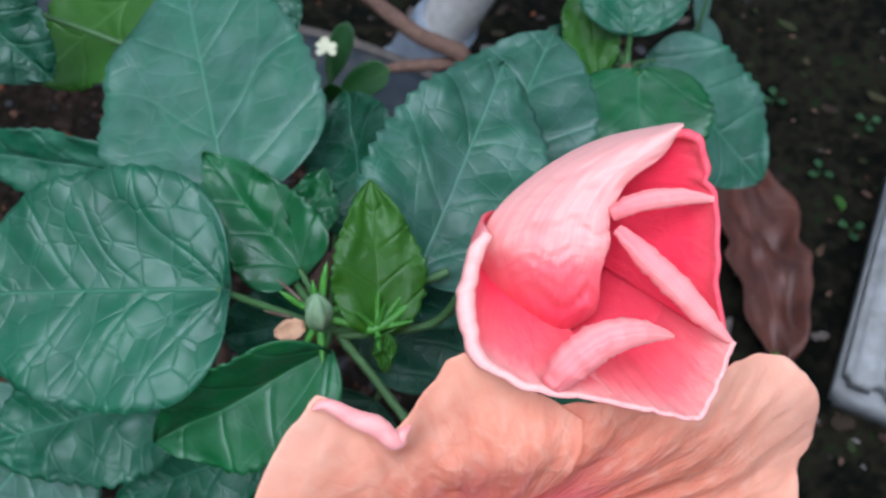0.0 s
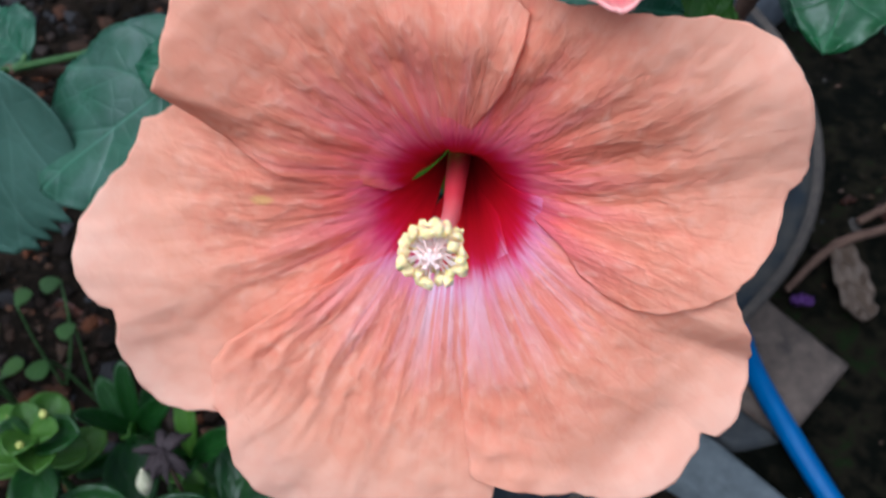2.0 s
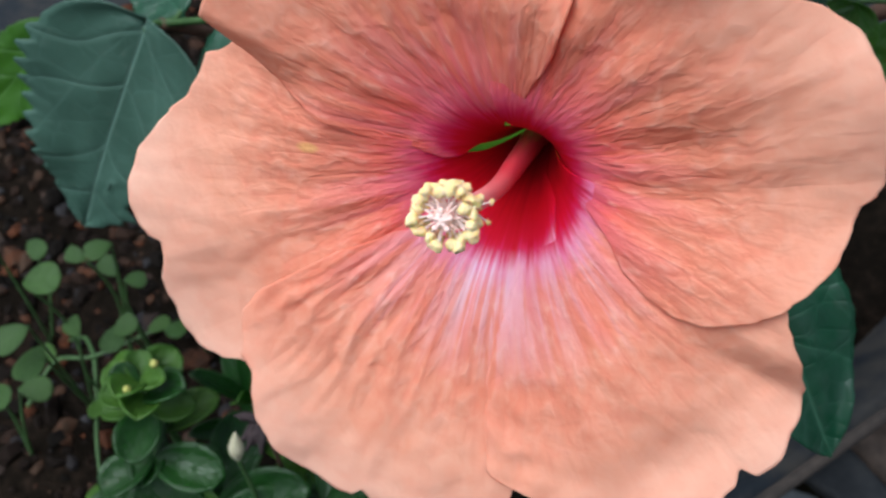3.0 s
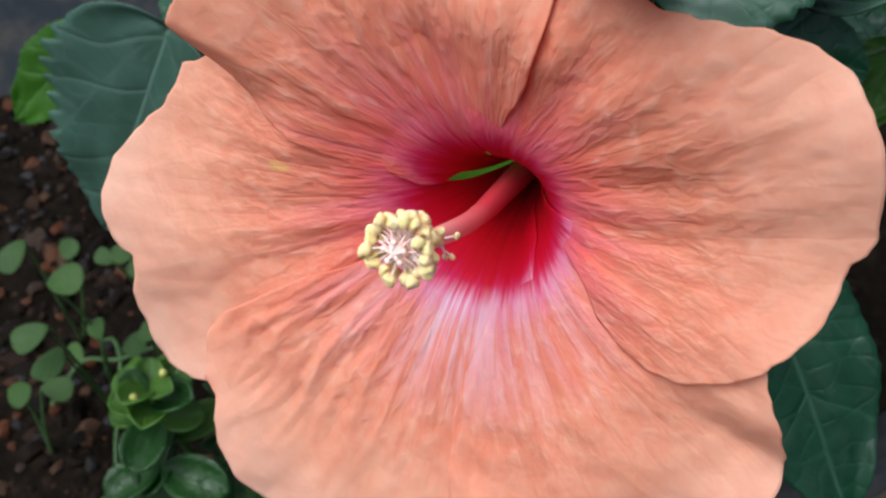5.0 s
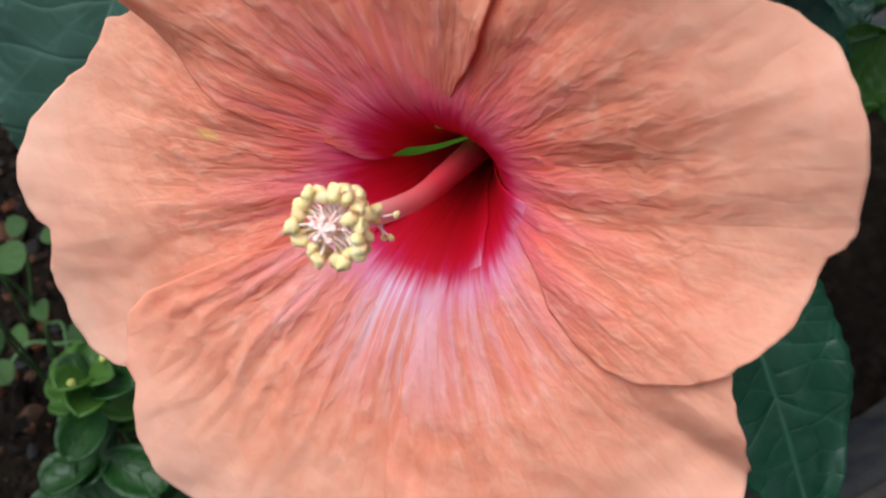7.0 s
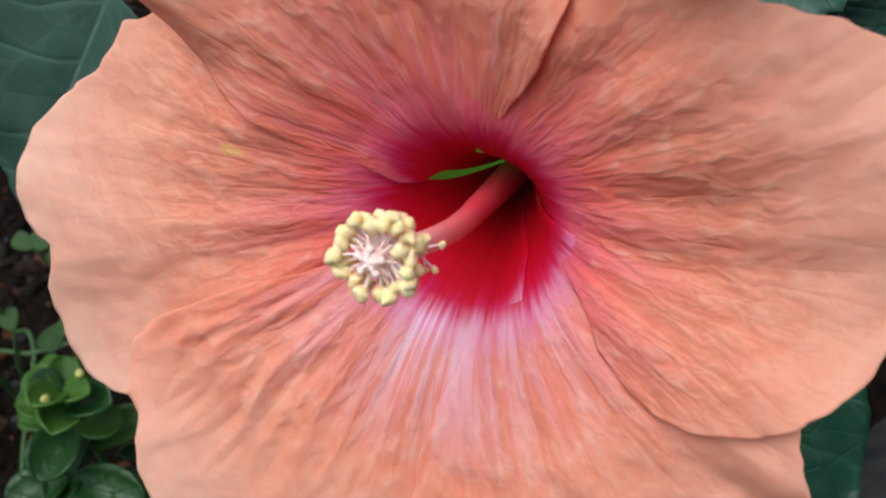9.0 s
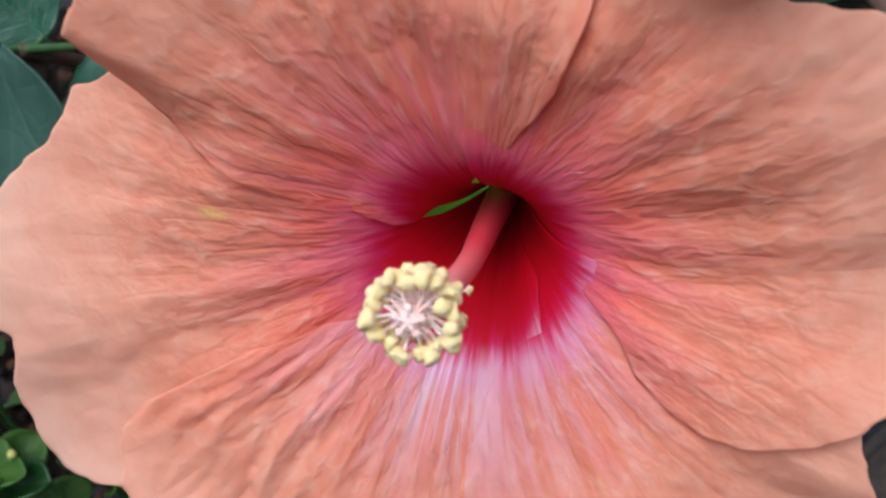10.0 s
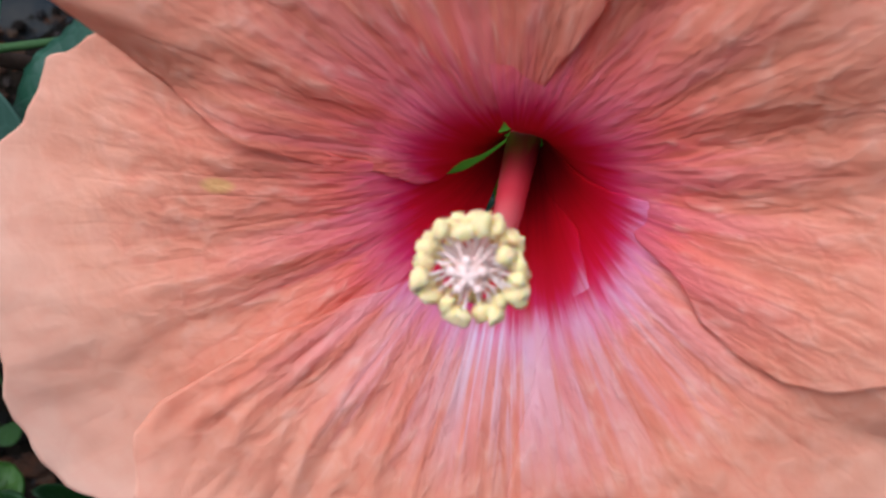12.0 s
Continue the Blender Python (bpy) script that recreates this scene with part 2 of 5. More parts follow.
def leaf_material(name, dark, light, through_colour, rough=0.34, share=0.12, spots=0.0, painted_sheen=0.0, relief=0.25):
    """UV x: along the leaf, UV y: across, 0.5 on the midrib."""
    m, n, l, b = material(name)
    uv = n.new("ShaderNodeUVMap").outputs[0]
    sep = n.new("ShaderNodeSeparateXYZ")
    l.new(uv, sep.inputs[0])
    across = math_node(n, l, "ABSOLUTE", math_node(n, l, "SUBTRACT", sep.outputs[1], 0.5))
    obj = n.new("ShaderNodeTexCoord").outputs["Object"]
    big = noise_node(n, l, obj, 60, 4)
    cells = n.new("ShaderNodeTexVoronoi")
    cells.feature = "DISTANCE_TO_EDGE"
    cells.inputs["Scale"].default_value = 11
    l.new(scaled(n, l, uv, 1.0, 0.8), cells.inputs["Vector"])
    sway = noise_node(n, l, obj, 32, 0)
    bent = math_node(n, l, "ADD", sep.outputs[0], math_node(n, l, "MULTIPLY", sway.outputs[0], 0.30))
    lat = math_node(n, l, "FRACT", math_node(n, l, "MULTIPLY", math_node(n, l, "SUBTRACT", bent, math_node(n, l, "MULTIPLY", math_node(n, l, "POWER", across, 0.8), 0.62)), 3.6))
    lat = math_node(n, l, "ABSOLUTE", math_node(n, l, "SUBTRACT", lat, 0.5))
    lat_line = math_node(n, l, "SUBTRACT", 1.0, math_node(n, l, "DIVIDE", lat, 0.040), True)
    palm = math_node(n, l, "SUBTRACT", across, math_node(n, l, "MULTIPLY", math_node(n, l, "POWER", math_node(n, l, "ABSOLUTE", sep.outputs[0]), 0.75), 0.34))
    palm = math_node(n, l, "SUBTRACT", 1.0, math_node(n, l, "DIVIDE", math_node(n, l, "ABSOLUTE", palm), 0.009), True)
    lat_line = math_node(n, l, "MAXIMUM", lat_line, math_node(n, l, "MULTIPLY", palm, 0.6))
    rib = math_node(n, l, "SUBTRACT", 1.0, math_node(n, l, "DIVIDE", across, 0.011), True)
    net = math_node(n, l, "SUBTRACT", 1.0, math_node(n, l, "DIVIDE", cells.outputs["Distance"], 0.06), True)
    vein = math_node(n, l, "MAXIMUM", rib, math_node(n, l, "MULTIPLY", lat_line, 0.42))
    vein = math_node(n, l, "MAXIMUM", vein, math_node(n, l, "MULTIPLY", net, 0.13), True)
    rnd = n.new("ShaderNodeObjectInfo").outputs["Random"]
    tone = ramp(n, [(0.3, dark), (0.75, light)])
    l.new(math_node(n, l, "ADD", math_node(n, l, "MULTIPLY", big.outputs[0], 0.75), math_node(n, l, "MULTIPLY", rnd, 0.25)), tone.inputs[0])
    pale = tuple(min(1, c * 1.5 + 0.05) for c in light)
    col = mix_colour(n, l, math_node(n, l, "MULTIPLY", vein, 0.62), tone.outputs[0], pale)
    dust = noise_node(n, l, obj, 420, 5, 0.7)
    dm = ramp(n, [(0.60, (0, 0, 0)), (0.78, (1, 1, 1))])
    l.new(dust.outputs[0], dm.inputs[0])
    col = mix_colour(n, l, math_node(n, l, "MULTIPLY", dm.outputs[0], 0.07 + spots), col, (0.30, 0.30, 0.24))
    if painted_sheen:
        # whitish patches: the leaf's sky sheen, put into the colour
        sheen_patches = ramp(n, [(0.42, (0, 0, 0)), (0.66, (1, 1, 1))])
        l.new(noise_node(n, l, obj, 95, 3, 0.6, 0.6).outputs[0], sheen_patches.inputs[0])
        col = mix_colour(n, l, math_node(n, l, "MULTIPLY", sheen_patches.outputs[0], painted_sheen), col, (0.15, 0.20, 0.19))
    l.new(col, b.inputs["Base Color"])
    rr = ramp(n, [(0.3, (rough - 0.06,) * 3), (0.7, (rough + 0.14,) * 3)])
    l.new(dust.outputs[0], rr.inputs[0])
    l.new(rr.outputs[0], b.inputs["Roughness"])
    b.inputs["Specular IOR Level"].default_value = 0.42
    # blistered between the veins, which lie sunk
    sunk = math_node(n, l, "SUBTRACT", 1.0, math_node(n, l, "DIVIDE", cells.outputs["Distance"], 0.13), True)
    side = math_node(n, l, "SUBTRACT", 1.0, math_node(n, l, "DIVIDE", lat, 0.13), True)
    dip = math_node(n, l, "ADD", math_node(n, l, "MULTIPLY", math_node(n, l, "POWER", side, 2.0), 0.8), math_node(n, l, "MULTIPLY", math_node(n, l, "POWER", sunk, 2.0), relief))
    h = math_node(n, l, "SUBTRACT", math_node(n, l, "MULTIPLY", dust.outputs[0], 0.15), math_node(n, l, "MAXIMUM", vein, dip))
    bump(n, l, b, h, 0.5, 0.0008)
    translucent(n, l, b, through_colour, share)
    return m


def speckled(name, stops, scale, rough=0.85, bump_size=0.002, strength=0.6, per_piece=0.0, spec=0.3, detail=8):
    """Plain matt surface with variation at two scales."""
    m, n, l, b = material(name)
    obj = n.new("ShaderNodeTexCoord").outputs["Object"]
    a = noise_node(n, l, obj, scale, detail, 0.65)
    c = noise_node(n, l, obj, scale * 0.13, 4, 0.6)
    f = math_node(n, l, "ADD", math_node(n, l, "MULTIPLY", a.outputs[0], 0.6), math_node(n, l, "MULTIPLY", c.outputs[0], 0.4))
    if per_piece:
        isl = n.new("ShaderNodeNewGeometry").outputs["Random Per Island"]
        f = math_node(n, l, "ADD", math_node(n, l, "MULTIPLY", f, 1 - per_piece), math_node(n, l, "MULTIPLY", isl, per_piece))
    r = ramp(n, stops)
    l.new(f, r.inputs[0])
    l.new(r.outputs[0], b.inputs["Base Color"])
    b.inputs["Roughness"].default_value = rough
    b.inputs["Specular IOR Level"].default_value = spec
    bump(n, l, b, a.outputs[0], strength, bump_size)
    return m


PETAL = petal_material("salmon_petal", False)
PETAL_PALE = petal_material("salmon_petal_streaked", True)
LEAF = leaf_material("hibiscus_leaf", (0.003, 0.037, 0.0145), (0.011, 0.088, 0.038), (0.04, 0.24, 0.03), 0.40, painted_sheen=0.12, relief=0.40)
# greyer, lighter leaf green: broad sky sheen is put into the base tone
LEAF_PALE_SHEEN = leaf_material("pale_sheen_leaf", (0.010, 0.050, 0.026), (0.027, 0.106, 0.057), (0.04, 0.22, 0.04), 0.42, 0.10, painted_sheen=0.20)
LEAF_FRESH = leaf_material("fresh_leaf", (0.005, 0.050, 0.011), (0.012, 0.105, 0.026), (0.05, 0.28, 0.03), 0.36, relief=0.08, painted_sheen=0.10)
LEAF_WORN = leaf_material("dusty_leaf", (0.030, 0.072, 0.050), (0.058, 0.124, 0.092), (0.05, 0.18, 0.02), 0.48, 0.08, 0.10)
LEAF_YOUNG = leaf_material("young_leaf", (0.020, 0.080, 0.002), (0.038, 0.128, 0.004), (0.10, 0.32, 0.008), 0.48, 0.28, relief=0.04)
WEED = leaf_material("weed_leaf", (0.0035, 0.026, 0.003), (0.014, 0.062, 0.008), (0.10, 0.40, 0.03), 0.30, 0.20)
SPROUT = leaf_material("sprout_leaf", (0.028, 0.082, 0.005), (0.058, 0.140, 0.012), (0.14, 0.45, 0.02), 0.45, 0.25)
SEEDLING = leaf_material("seedling_leaf", (0.017, 0.055, 0.005), (0.036, 0.094, 0.010), (0.12, 0.40, 0.02), 0.5, 0.2)
DRY_LEAF = leaf_material("dry_leaf", (0.015, 0.004, 0.0025), (0.078, 0.021, 0.010), (0.15, 0.04, 0.02), 0.50, 0.05)
PALE_LEAF = leaf_material("pale_dry_leaf", (0.062, 0.046, 0.037), (0.135, 0.108, 0.092), (0.2, 0.15, 0.1), 0.6, 0.05)
TAN_LEAF = leaf_material("tan_dry_leaf", (0.055, 0.036, 0.024), (0.115, 0.078, 0.054), (0.2, 0.12, 0.06), 0.6, 0.05)
STEM = speckled("green_stem", [(0.3, (0.03, 0.075, 0.02)), (0.7, (0.07, 0.14, 0.045))], 300, 0.5, 0.0006)
BARK = speckled("brown_twig", [(0.3, (0.045, 0.022, 0.014)), (0.7, (0.13, 0.075, 0.052))], 400, 0.8, 0.001)
CALYX = speckled("green_calyx", [(0.3, (0.09, 0.32, 0.02)), (0.7, (0.16, 0.46, 0.04))], 300, 0.5, 0.0005)
translucent(CALYX.node_tree.nodes, CALYX.node_tree.links, CALYX.node_tree.nodes["Principled BSDF"], (0.22, 0.60, 0.05), 0.5)
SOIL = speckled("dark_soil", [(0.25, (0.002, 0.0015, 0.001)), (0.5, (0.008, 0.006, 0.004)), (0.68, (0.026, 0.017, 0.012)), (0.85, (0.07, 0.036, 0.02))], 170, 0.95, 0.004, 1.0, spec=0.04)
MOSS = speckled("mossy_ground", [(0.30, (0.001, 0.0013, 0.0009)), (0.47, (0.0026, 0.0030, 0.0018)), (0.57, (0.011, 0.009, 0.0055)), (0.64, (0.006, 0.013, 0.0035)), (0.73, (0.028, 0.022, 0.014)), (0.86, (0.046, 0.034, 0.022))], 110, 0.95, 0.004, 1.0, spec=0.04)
CRUMB = speckled("soil_crumb", [(0.20, (0.005, 0.004, 0.003)), (0.48, (0.012, 0.008, 0.006)), (0.60, (0.032, 0.018, 0.012)), (0.67, (0.075, 0.026, 0.012)), (0.73, (0.052, 0.032, 0.021)), (0.80, (0.017, 0.015, 0.015)), (0.92, (0.040, 0.040, 0.042))], 250, 0.9, 0.001, 0.6, 0.75, spec=0.08)
PLASTIC = speckled("dusty_black_plastic", [(0.30, (0.008, 0.011, 0.015)), (0.48, (0.016, 0.020, 0.025)), (0.56, (0.033, 0.033, 0.032)), (0.72, (0.060, 0.053, 0.045))], 45, 0.7, 0.0008, 0.3, spec=0.12)
RIM = speckled("dusty_pot_rim", [(0.3, (0.026, 0.023, 0.021)), (0.7, (0.078, 0.062, 0.050))], 200, 0.8, 0.0008)
CONCRETE = speckled("weathered_concrete", [(0.25, (0.045, 0.051, 0.054)), (0.5, (0.090, 0.102, 0.108)), (0.8, (0.15, 0.163, 0.17))], 120, 0.9, 0.0012, 0.5)
STAINED = speckled("brown_stained_concrete", [(0.30, (0.026, 0.022, 0.020)), (0.46, (0.074, 0.056, 0.045)), (0.8, (0.16, 0.118, 0.094))], 120, 0.9, 0.0012, 0.5)
DARK_CONCRETE = speckled("dark_grey_concrete", [(0.30, (0.012, 0.014, 0.016)), (0.5, (0.026, 0.029, 0.032)), (0.8, (0.056, 0.054, 0.050))], 110, 0.8, 0.0012, 0.5)
LITTER = speckled("leaf_litter", [(0.25, (0.008, 0.006, 0.004)), (0.45, (0.022, 0.015, 0.010)), (0.55, (0.016, 0.024, 0.008)), (0.62, (0.050, 0.028, 0.018)), (0.70, (0.085, 0.050, 0.036)), (0.80, (0.035, 0.030, 0.026)), (0.90, (0.11, 0.095, 0.085))], 200, 0.9, 0.0008, 0.5, 0.8, spec=0.1)
HOSE = speckled("blue_hose_plastic", [(0.3, (0.0, 0.066, 0.22)), (0.7, (0.003, 0.104, 0.30))], 90, 0.5, 0.0004, 0.2, spec=0.3)
PVC = speckled("scuffed_white_pvc", [(0.25, (0.16, 0.145, 0.12)), (0.55, (0.34, 0.32, 0.30)), (0.8, (0.46, 0.44, 0.43))], 80, 0.45, 0.0005, 0.3)
GREY_PVC = speckled("grey_fitting", [(0.3, (0.09, 0.10, 0.12)), (0.7, (0.18, 0.20, 0.23))], 90, 0.5, 0.0005, 0.3)
WHITE_BLOCK = speckled("stained_white_block", [(0.25, (0.09, 0.085, 0.07)), (0.5, (0.20, 0.195, 0.19)), (0.8, (0.38, 0.38, 0.39))], 70, 0.8, 0.0008, 0.4)
BROWN_STAIN = speckled("brown_grime", [(0.3, (0.10, 0.07, 0.05)), (0.7, (0.26, 0.20, 0.16))], 90, 0.8, 0.001)
def soft_material(m, weight, reach):
    b = m.node_tree.nodes["Principled BSDF"]
    b.inputs["Subsurface Weight"].default_value = weight
    b.inputs["Subsurface Radius"].default_value = reach
    return m


POLLEN = speckled("yellow_pollen", [(0.3, (0.99, 0.68, 0.30)), (0.7, (0.99, 0.80, 0.47))], 1500, 0.8, 0.0004, 0.4)
soft_material(POLLEN, 0.85, (0.003, 0.0022, 0.0010))
WHITE_PART = speckled("white_filament", [(0.3, (0.84, 0.62, 0.58)), (0.7, (0.90, 0.80, 0.74))], 800, 0.55, 0.0003)
STIGMA = speckled("pale_stigma", [(0.3, (0.86, 0.56, 0.50)), (0.7, (0.92, 0.74, 0.66))], 900, 0.7, 0.0004)
CREAM = speckled("cream_petal", [(0.3, (0.32, 0.30, 0.18)), (0.7, (0.50, 0.48, 0.34))], 600, 0.7, 0.0004)
VIOLET = speckled("violet_petal", [(0.3, (0.045, 0.012, 0.08)), (0.7, (0.09, 0.03, 0.15))], 300, 0.6, 0.0005)
YELLOW = speckled("yellowed_leaf", [(0.3, (0.36, 0.22, 0.03)), (0.7, (0.55, 0.36, 0.06))], 300, 0.6, 0.0005)


BRACT = speckled("fresh_green_bract", [(0.3, (0.035, 0.135, 0.012)), (0.7, (0.075, 0.215, 0.030))], 400, 0.45, 0.0004)
SCALE = speckled("papery_tan_scale", [(0.3, (0.28, 0.15, 0.08)), (0.7, (0.42, 0.25, 0.15))], 500, 0.7, 0.0004)
FLORET = speckled("pale_yellow_floret", [(0.3, (0.30, 0.32, 0.07)), (0.7, (0.48, 0.47, 0.14))], 900, 0.6, 0.0004)
SHRIVEL = speckled("shrivelled_purple_brown", [(0.3, (0.012, 0.008, 0.008)), (0.7, (0.050, 0.034, 0.036))], 500, 0.8, 0.0006)


def column_material():
    """Red at the foot, pink towards the tip. UV x: along the column."""
    m, n, l, b = material("pink_column")
    uv = n.new("ShaderNodeUVMap").outputs[0]
    sep = n.new("ShaderNodeSeparateXYZ")
    l.new(uv, sep.inputs[0])
    grain = noise_node(n, l, scaled(n, l, uv, 6, 22), 1.0, 3)
    x = math_node(n, l, "ADD", sep.outputs[0], math_node(n, l, "MULTIPLY", math_node(n, l, "SUBTRACT", grain.outputs[0], 0.5), 0.12))
    r = ramp(n, [(0.0, (0.34, 0.004, 0.014)), (0.42, (0.64, 0.040, 0.065)), (0.58, (0.80, 0.17, 0.185)), (0.74, (0.88, 0.38, 0.37)), (1.0, (0.88, 0.54, 0.50))])
    l.new(x, r.inputs[0])
    l.new(r.outputs[0], b.inputs["Base Color"])
    b.inputs["Roughness"].default_value = 0.45
    b.inputs["Subsurface Weight"].default_value = 0.15
    b.inputs["Subsurface Radius"].default_value = (0.004, 0.0015, 0.001)
    bump(n, l, b, grain.outputs[0], 0.3, 0.0005)
    return m


def bud_material():
    """Coral bud. UV x: 0 deep inside, 1 at the rim; UV y: round the bud."""
    m, n, l, b = material("coral_bud")
    uv = n.new("ShaderNodeUVMap").outputs[0]
    sep = n.new("ShaderNodeSeparateXYZ")
    l.new(uv, sep.inputs[0])
    ribs = noise_node(n, l, scaled(n, l, uv, 9, 16), 1.0, 4, 0.6, 0.6)
    # colour noise along the ribs puts streaky shading into the petals
    x = math_node(n, l, "ADD", sep.outputs[0], math_node(n, l, "MULTIPLY", math_node(n, l, "SUBTRACT", ribs.outputs[0], 0.5), 0.22))
    r = ramp(n, [(0.0, (0.60, 0.006, 0.035)), (0.48, (0.80, 0.026, 0.070)), (0.80, (0.89, 0.165, 0.185)), (1.0, (0.92, 0.47, 0.41))])
    l.new(x, r.inputs[0])
    l.new(r.outputs[0], b.inputs["Base Color"])
    b.inputs["Roughness"].default_value = 0.55
    b.inputs["Specular IOR Level"].default_value = 0.4
    b.inputs["Sheen Weight"].default_value = 0.10
    cross = noise_node(n, l, scaled(n, l, uv, 60, 30), 1.0, 3, 0.6, 0.4)
    bump(n, l, b, math_node(n, l, "ADD", ribs.outputs[0], math_node(n, l, "MULTIPLY", cross.outputs[0], 0.6)), 0.32, 0.0014)
    translucent(n, l, b, r.outputs[0], 0.25)
    return m


BUD_GREEN = speckled("grey_green_bud", [(0.3, (0.09, 0.16, 0.08)), (0.7, (0.20, 0.28, 0.16))], 400, 0.6, 0.0004)
COLUMN = column_material()
BUD = bud_material()

# ---------- ground ----------
def spread(lo, hi, step, far):
    xs = [lo + step * k for k in range(int(round((hi - lo) / step)) + 1)]
    grow, d, a, b = [], step, lo, hi
    while b < far:
        d *= 1.6
        a, b = a - d, b + d
        grow.append((a, b))
    return [a for a, _ in reversed(grow)] + xs + [b for _, b in grow]


def ground_height(x, y):
    near = smooth(1.4, 0.9, abs(x - 0.2)) * smooth(1.6, 1.0, abs(y - 0.4))
    p = Vector((x, y, 0))
    return -0.032 + near * (0.006 * noise.noise(p * 9) + 0.003 * noise.noise(p * 31) + 0.0015 * noise.noise(p * 90))


def build_ground():
    xs, ys = spread(-0.5, 0.8, 0.010, 60), spread(-0.1, 1.0, 0.010, 60)
    bm = bmesh.new()
    rows = [[bm.verts.new((x, y, ground_height(x, y))) for x in xs] for y in ys]
    grid_faces(bm, rows)
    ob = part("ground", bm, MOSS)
    tagged(ob, "dark mossy soil of the garden floor", "ground", kind="structure")


build_ground()

# the long plastic trough in which the plant stands
POT_A, POT_DIR, POT_LEN, POT_R = Vector((0.0656, 0.425)), Vector((-0.764, -0.645)).normalized(), 0.45, 0.175


def pot_outline(inset, z, n=28):
    a, d = POT_A, POT_DIR
    side = Vector((-d.y, d.x))
    r = POT_R - inset
    pts = []
    for k in range(n + 1):
        an = math.pi * k / n
        pts.append(a + side * (r * math.cos(an)) - d * (r * math.sin(an)))
    b = a + d * POT_LEN
    for k in range(n + 1):
        an = math.pi * k / n
        pts.append(b - side * (r * math.cos(an)) + d * (r * math.sin(an)))
    out = []
    for p in pts:
        k = (p - a).dot(side)
        out.append(p + side * (1.3 * min(k, 0.0)))
    pts = out
    return [Vector((p.x, p.y, z + 0.0012 * math.sin(p.x * 40 + p.y * 23))) for p in pts]


def build_pot():
    pot = empty("planter", (POT_A.x, POT_A.y, -0.03))
    tagged(pot, "long black plastic planter with dusty rim standing on soil", "planter")

    def rings(profile):
        bm = bmesh.new()
        rows = [[bm.verts.new(p - pot.location) for p in pot_outline(i, z)] for i, z in profile]
        grid_faces(bm, rows, close=True)
        return bm, rows

    bm, rows = rings([(0.048, -0.031), (0.030, -0.030), (0.004, 0.029), (0.004, 0.033), (0.012, 0.031), (0.030, 0.012), (0.050, -0.012), (0.058, -0.020)])
    bm.faces.new(rows[-1])
    part("wall", bm, PLASTIC, pot)
    bm, rows = rings([(0.0035, 0.029), (-0.0010, 0.0295), (-0.0016, 0.0325), (-0.0002, 0.0350), (0.0016, 0.0352), (0.0040, 0.0330)])
    part("rim", bm, RIM, pot, "narrow rim grey-brown with dust")


build_pot()


def soil_height(x, y):
    p = Vector((x, y, 3.0))
    return 0.000 + 0.010 * noise.noise(p * 14) + 0.004 * noise.noise(p * 45) + 0.002 * noise.noise(p * 120)


def in_pot(x, y, inset):
    v = Vector((x, y)) - POT_A
    side = Vector((-POT_DIR.y, POT_DIR.x))
    back = min(v.dot(side), 0.0)
    v -= side * (back * (1 - 1 / 2.3))
    k = min(max(v.dot(POT_DIR), 0.0), POT_LEN)
    return (v - POT_DIR * k).length < POT_R - inset


def build_soil():
    bm = bmesh.new()
    d, side = POT_DIR, Vector((-POT_DIR.y, POT_DIR.x))
    w = POT_R - 0.036
    rows = []
    for i in range(131):
        s = -w + (POT_LEN + 2 * w) * i / 130
        over = max(-s, s - POT_LEN, 0.0)
        half = math.sqrt(max(w * w - over * over, 1e-6))
        row = []
        for j in range(71):
            q = POT_A + d * s + side * (half * (2 * j / 70 - 1) * (2.3 if j < 35 else 1.0))
            row.append(bm.verts.new((q.x, q.y, soil_height(q.x, q.y) - 0.010 * smooth(0.8, 1.0, abs(2 * j / 70 - 1)))))
        rows.append(row)
    grid_faces(bm, rows)
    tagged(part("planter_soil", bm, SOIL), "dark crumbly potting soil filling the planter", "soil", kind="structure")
    # crumbs, grit and bits of brick lying on it
    rng = random.Random(5)
    base = bmesh.new()
    bmesh.ops.create_icosphere(base, subdivisions=1, radius=1.0)
    shape = [v.co.copy() for v in base.verts]
    tris = [[v.index for v in f.verts] for f in base.faces]
    base.free()
    verts, faces = [], []

    def lump(x, y, z, r):
        o = len(verts)
        sq = (rng.uniform(0.7, 1.3), rng.uniform(0.7, 1.3), rng.uniform(0.45, 0.9))
        k = rng.uniform(0, 50)
        for c in shape:
            g = r * (1 + 0.85 * noise.noise(c * 1.4 + Vector((k, k, k))))
            verts.append((x + c.x * sq[0] * g, y + c.y * sq[1] * g, z + c.z * sq[2] * g))
        faces.extend([[a + o for a in t] for t in tris])

    for _ in range(6500):
        x, y = rng.uniform(-0.34, 0.14), rng.uniform(0.14, 0.70)
        if in_pot(x, y, 0.042):
            r = 0.0010 + 0.0038 * rng.random() ** 3
            lump(x, y, soil_height(x, y) + r * 0.25, r)
    for _ in range(1100):
        x, y = rng.uniform(-0.34, -0.03), rng.uniform(0.14, 0.60)
        if in_pot(x, y, 0.042):
            r = 0.0022 + 0.0042 * rng.random() ** 2
            lump(x, y, soil_height(x, y) + r * 0.35, r)
    for _ in range(420):
        x, y = rng.uniform(0.10, 0.62), rng.uniform(0.08, 0.75)
        if not in_pot(x, y, -0.01):
            r = 0.001 + 0.0035 * rng.random() ** 4
            lump(x, y, ground_height(x, y) + r * 0.2, r)
    me = bpy.data.meshes.new("soil_crumbs")
    me.from_pydata(verts, [], faces)
    me.update()
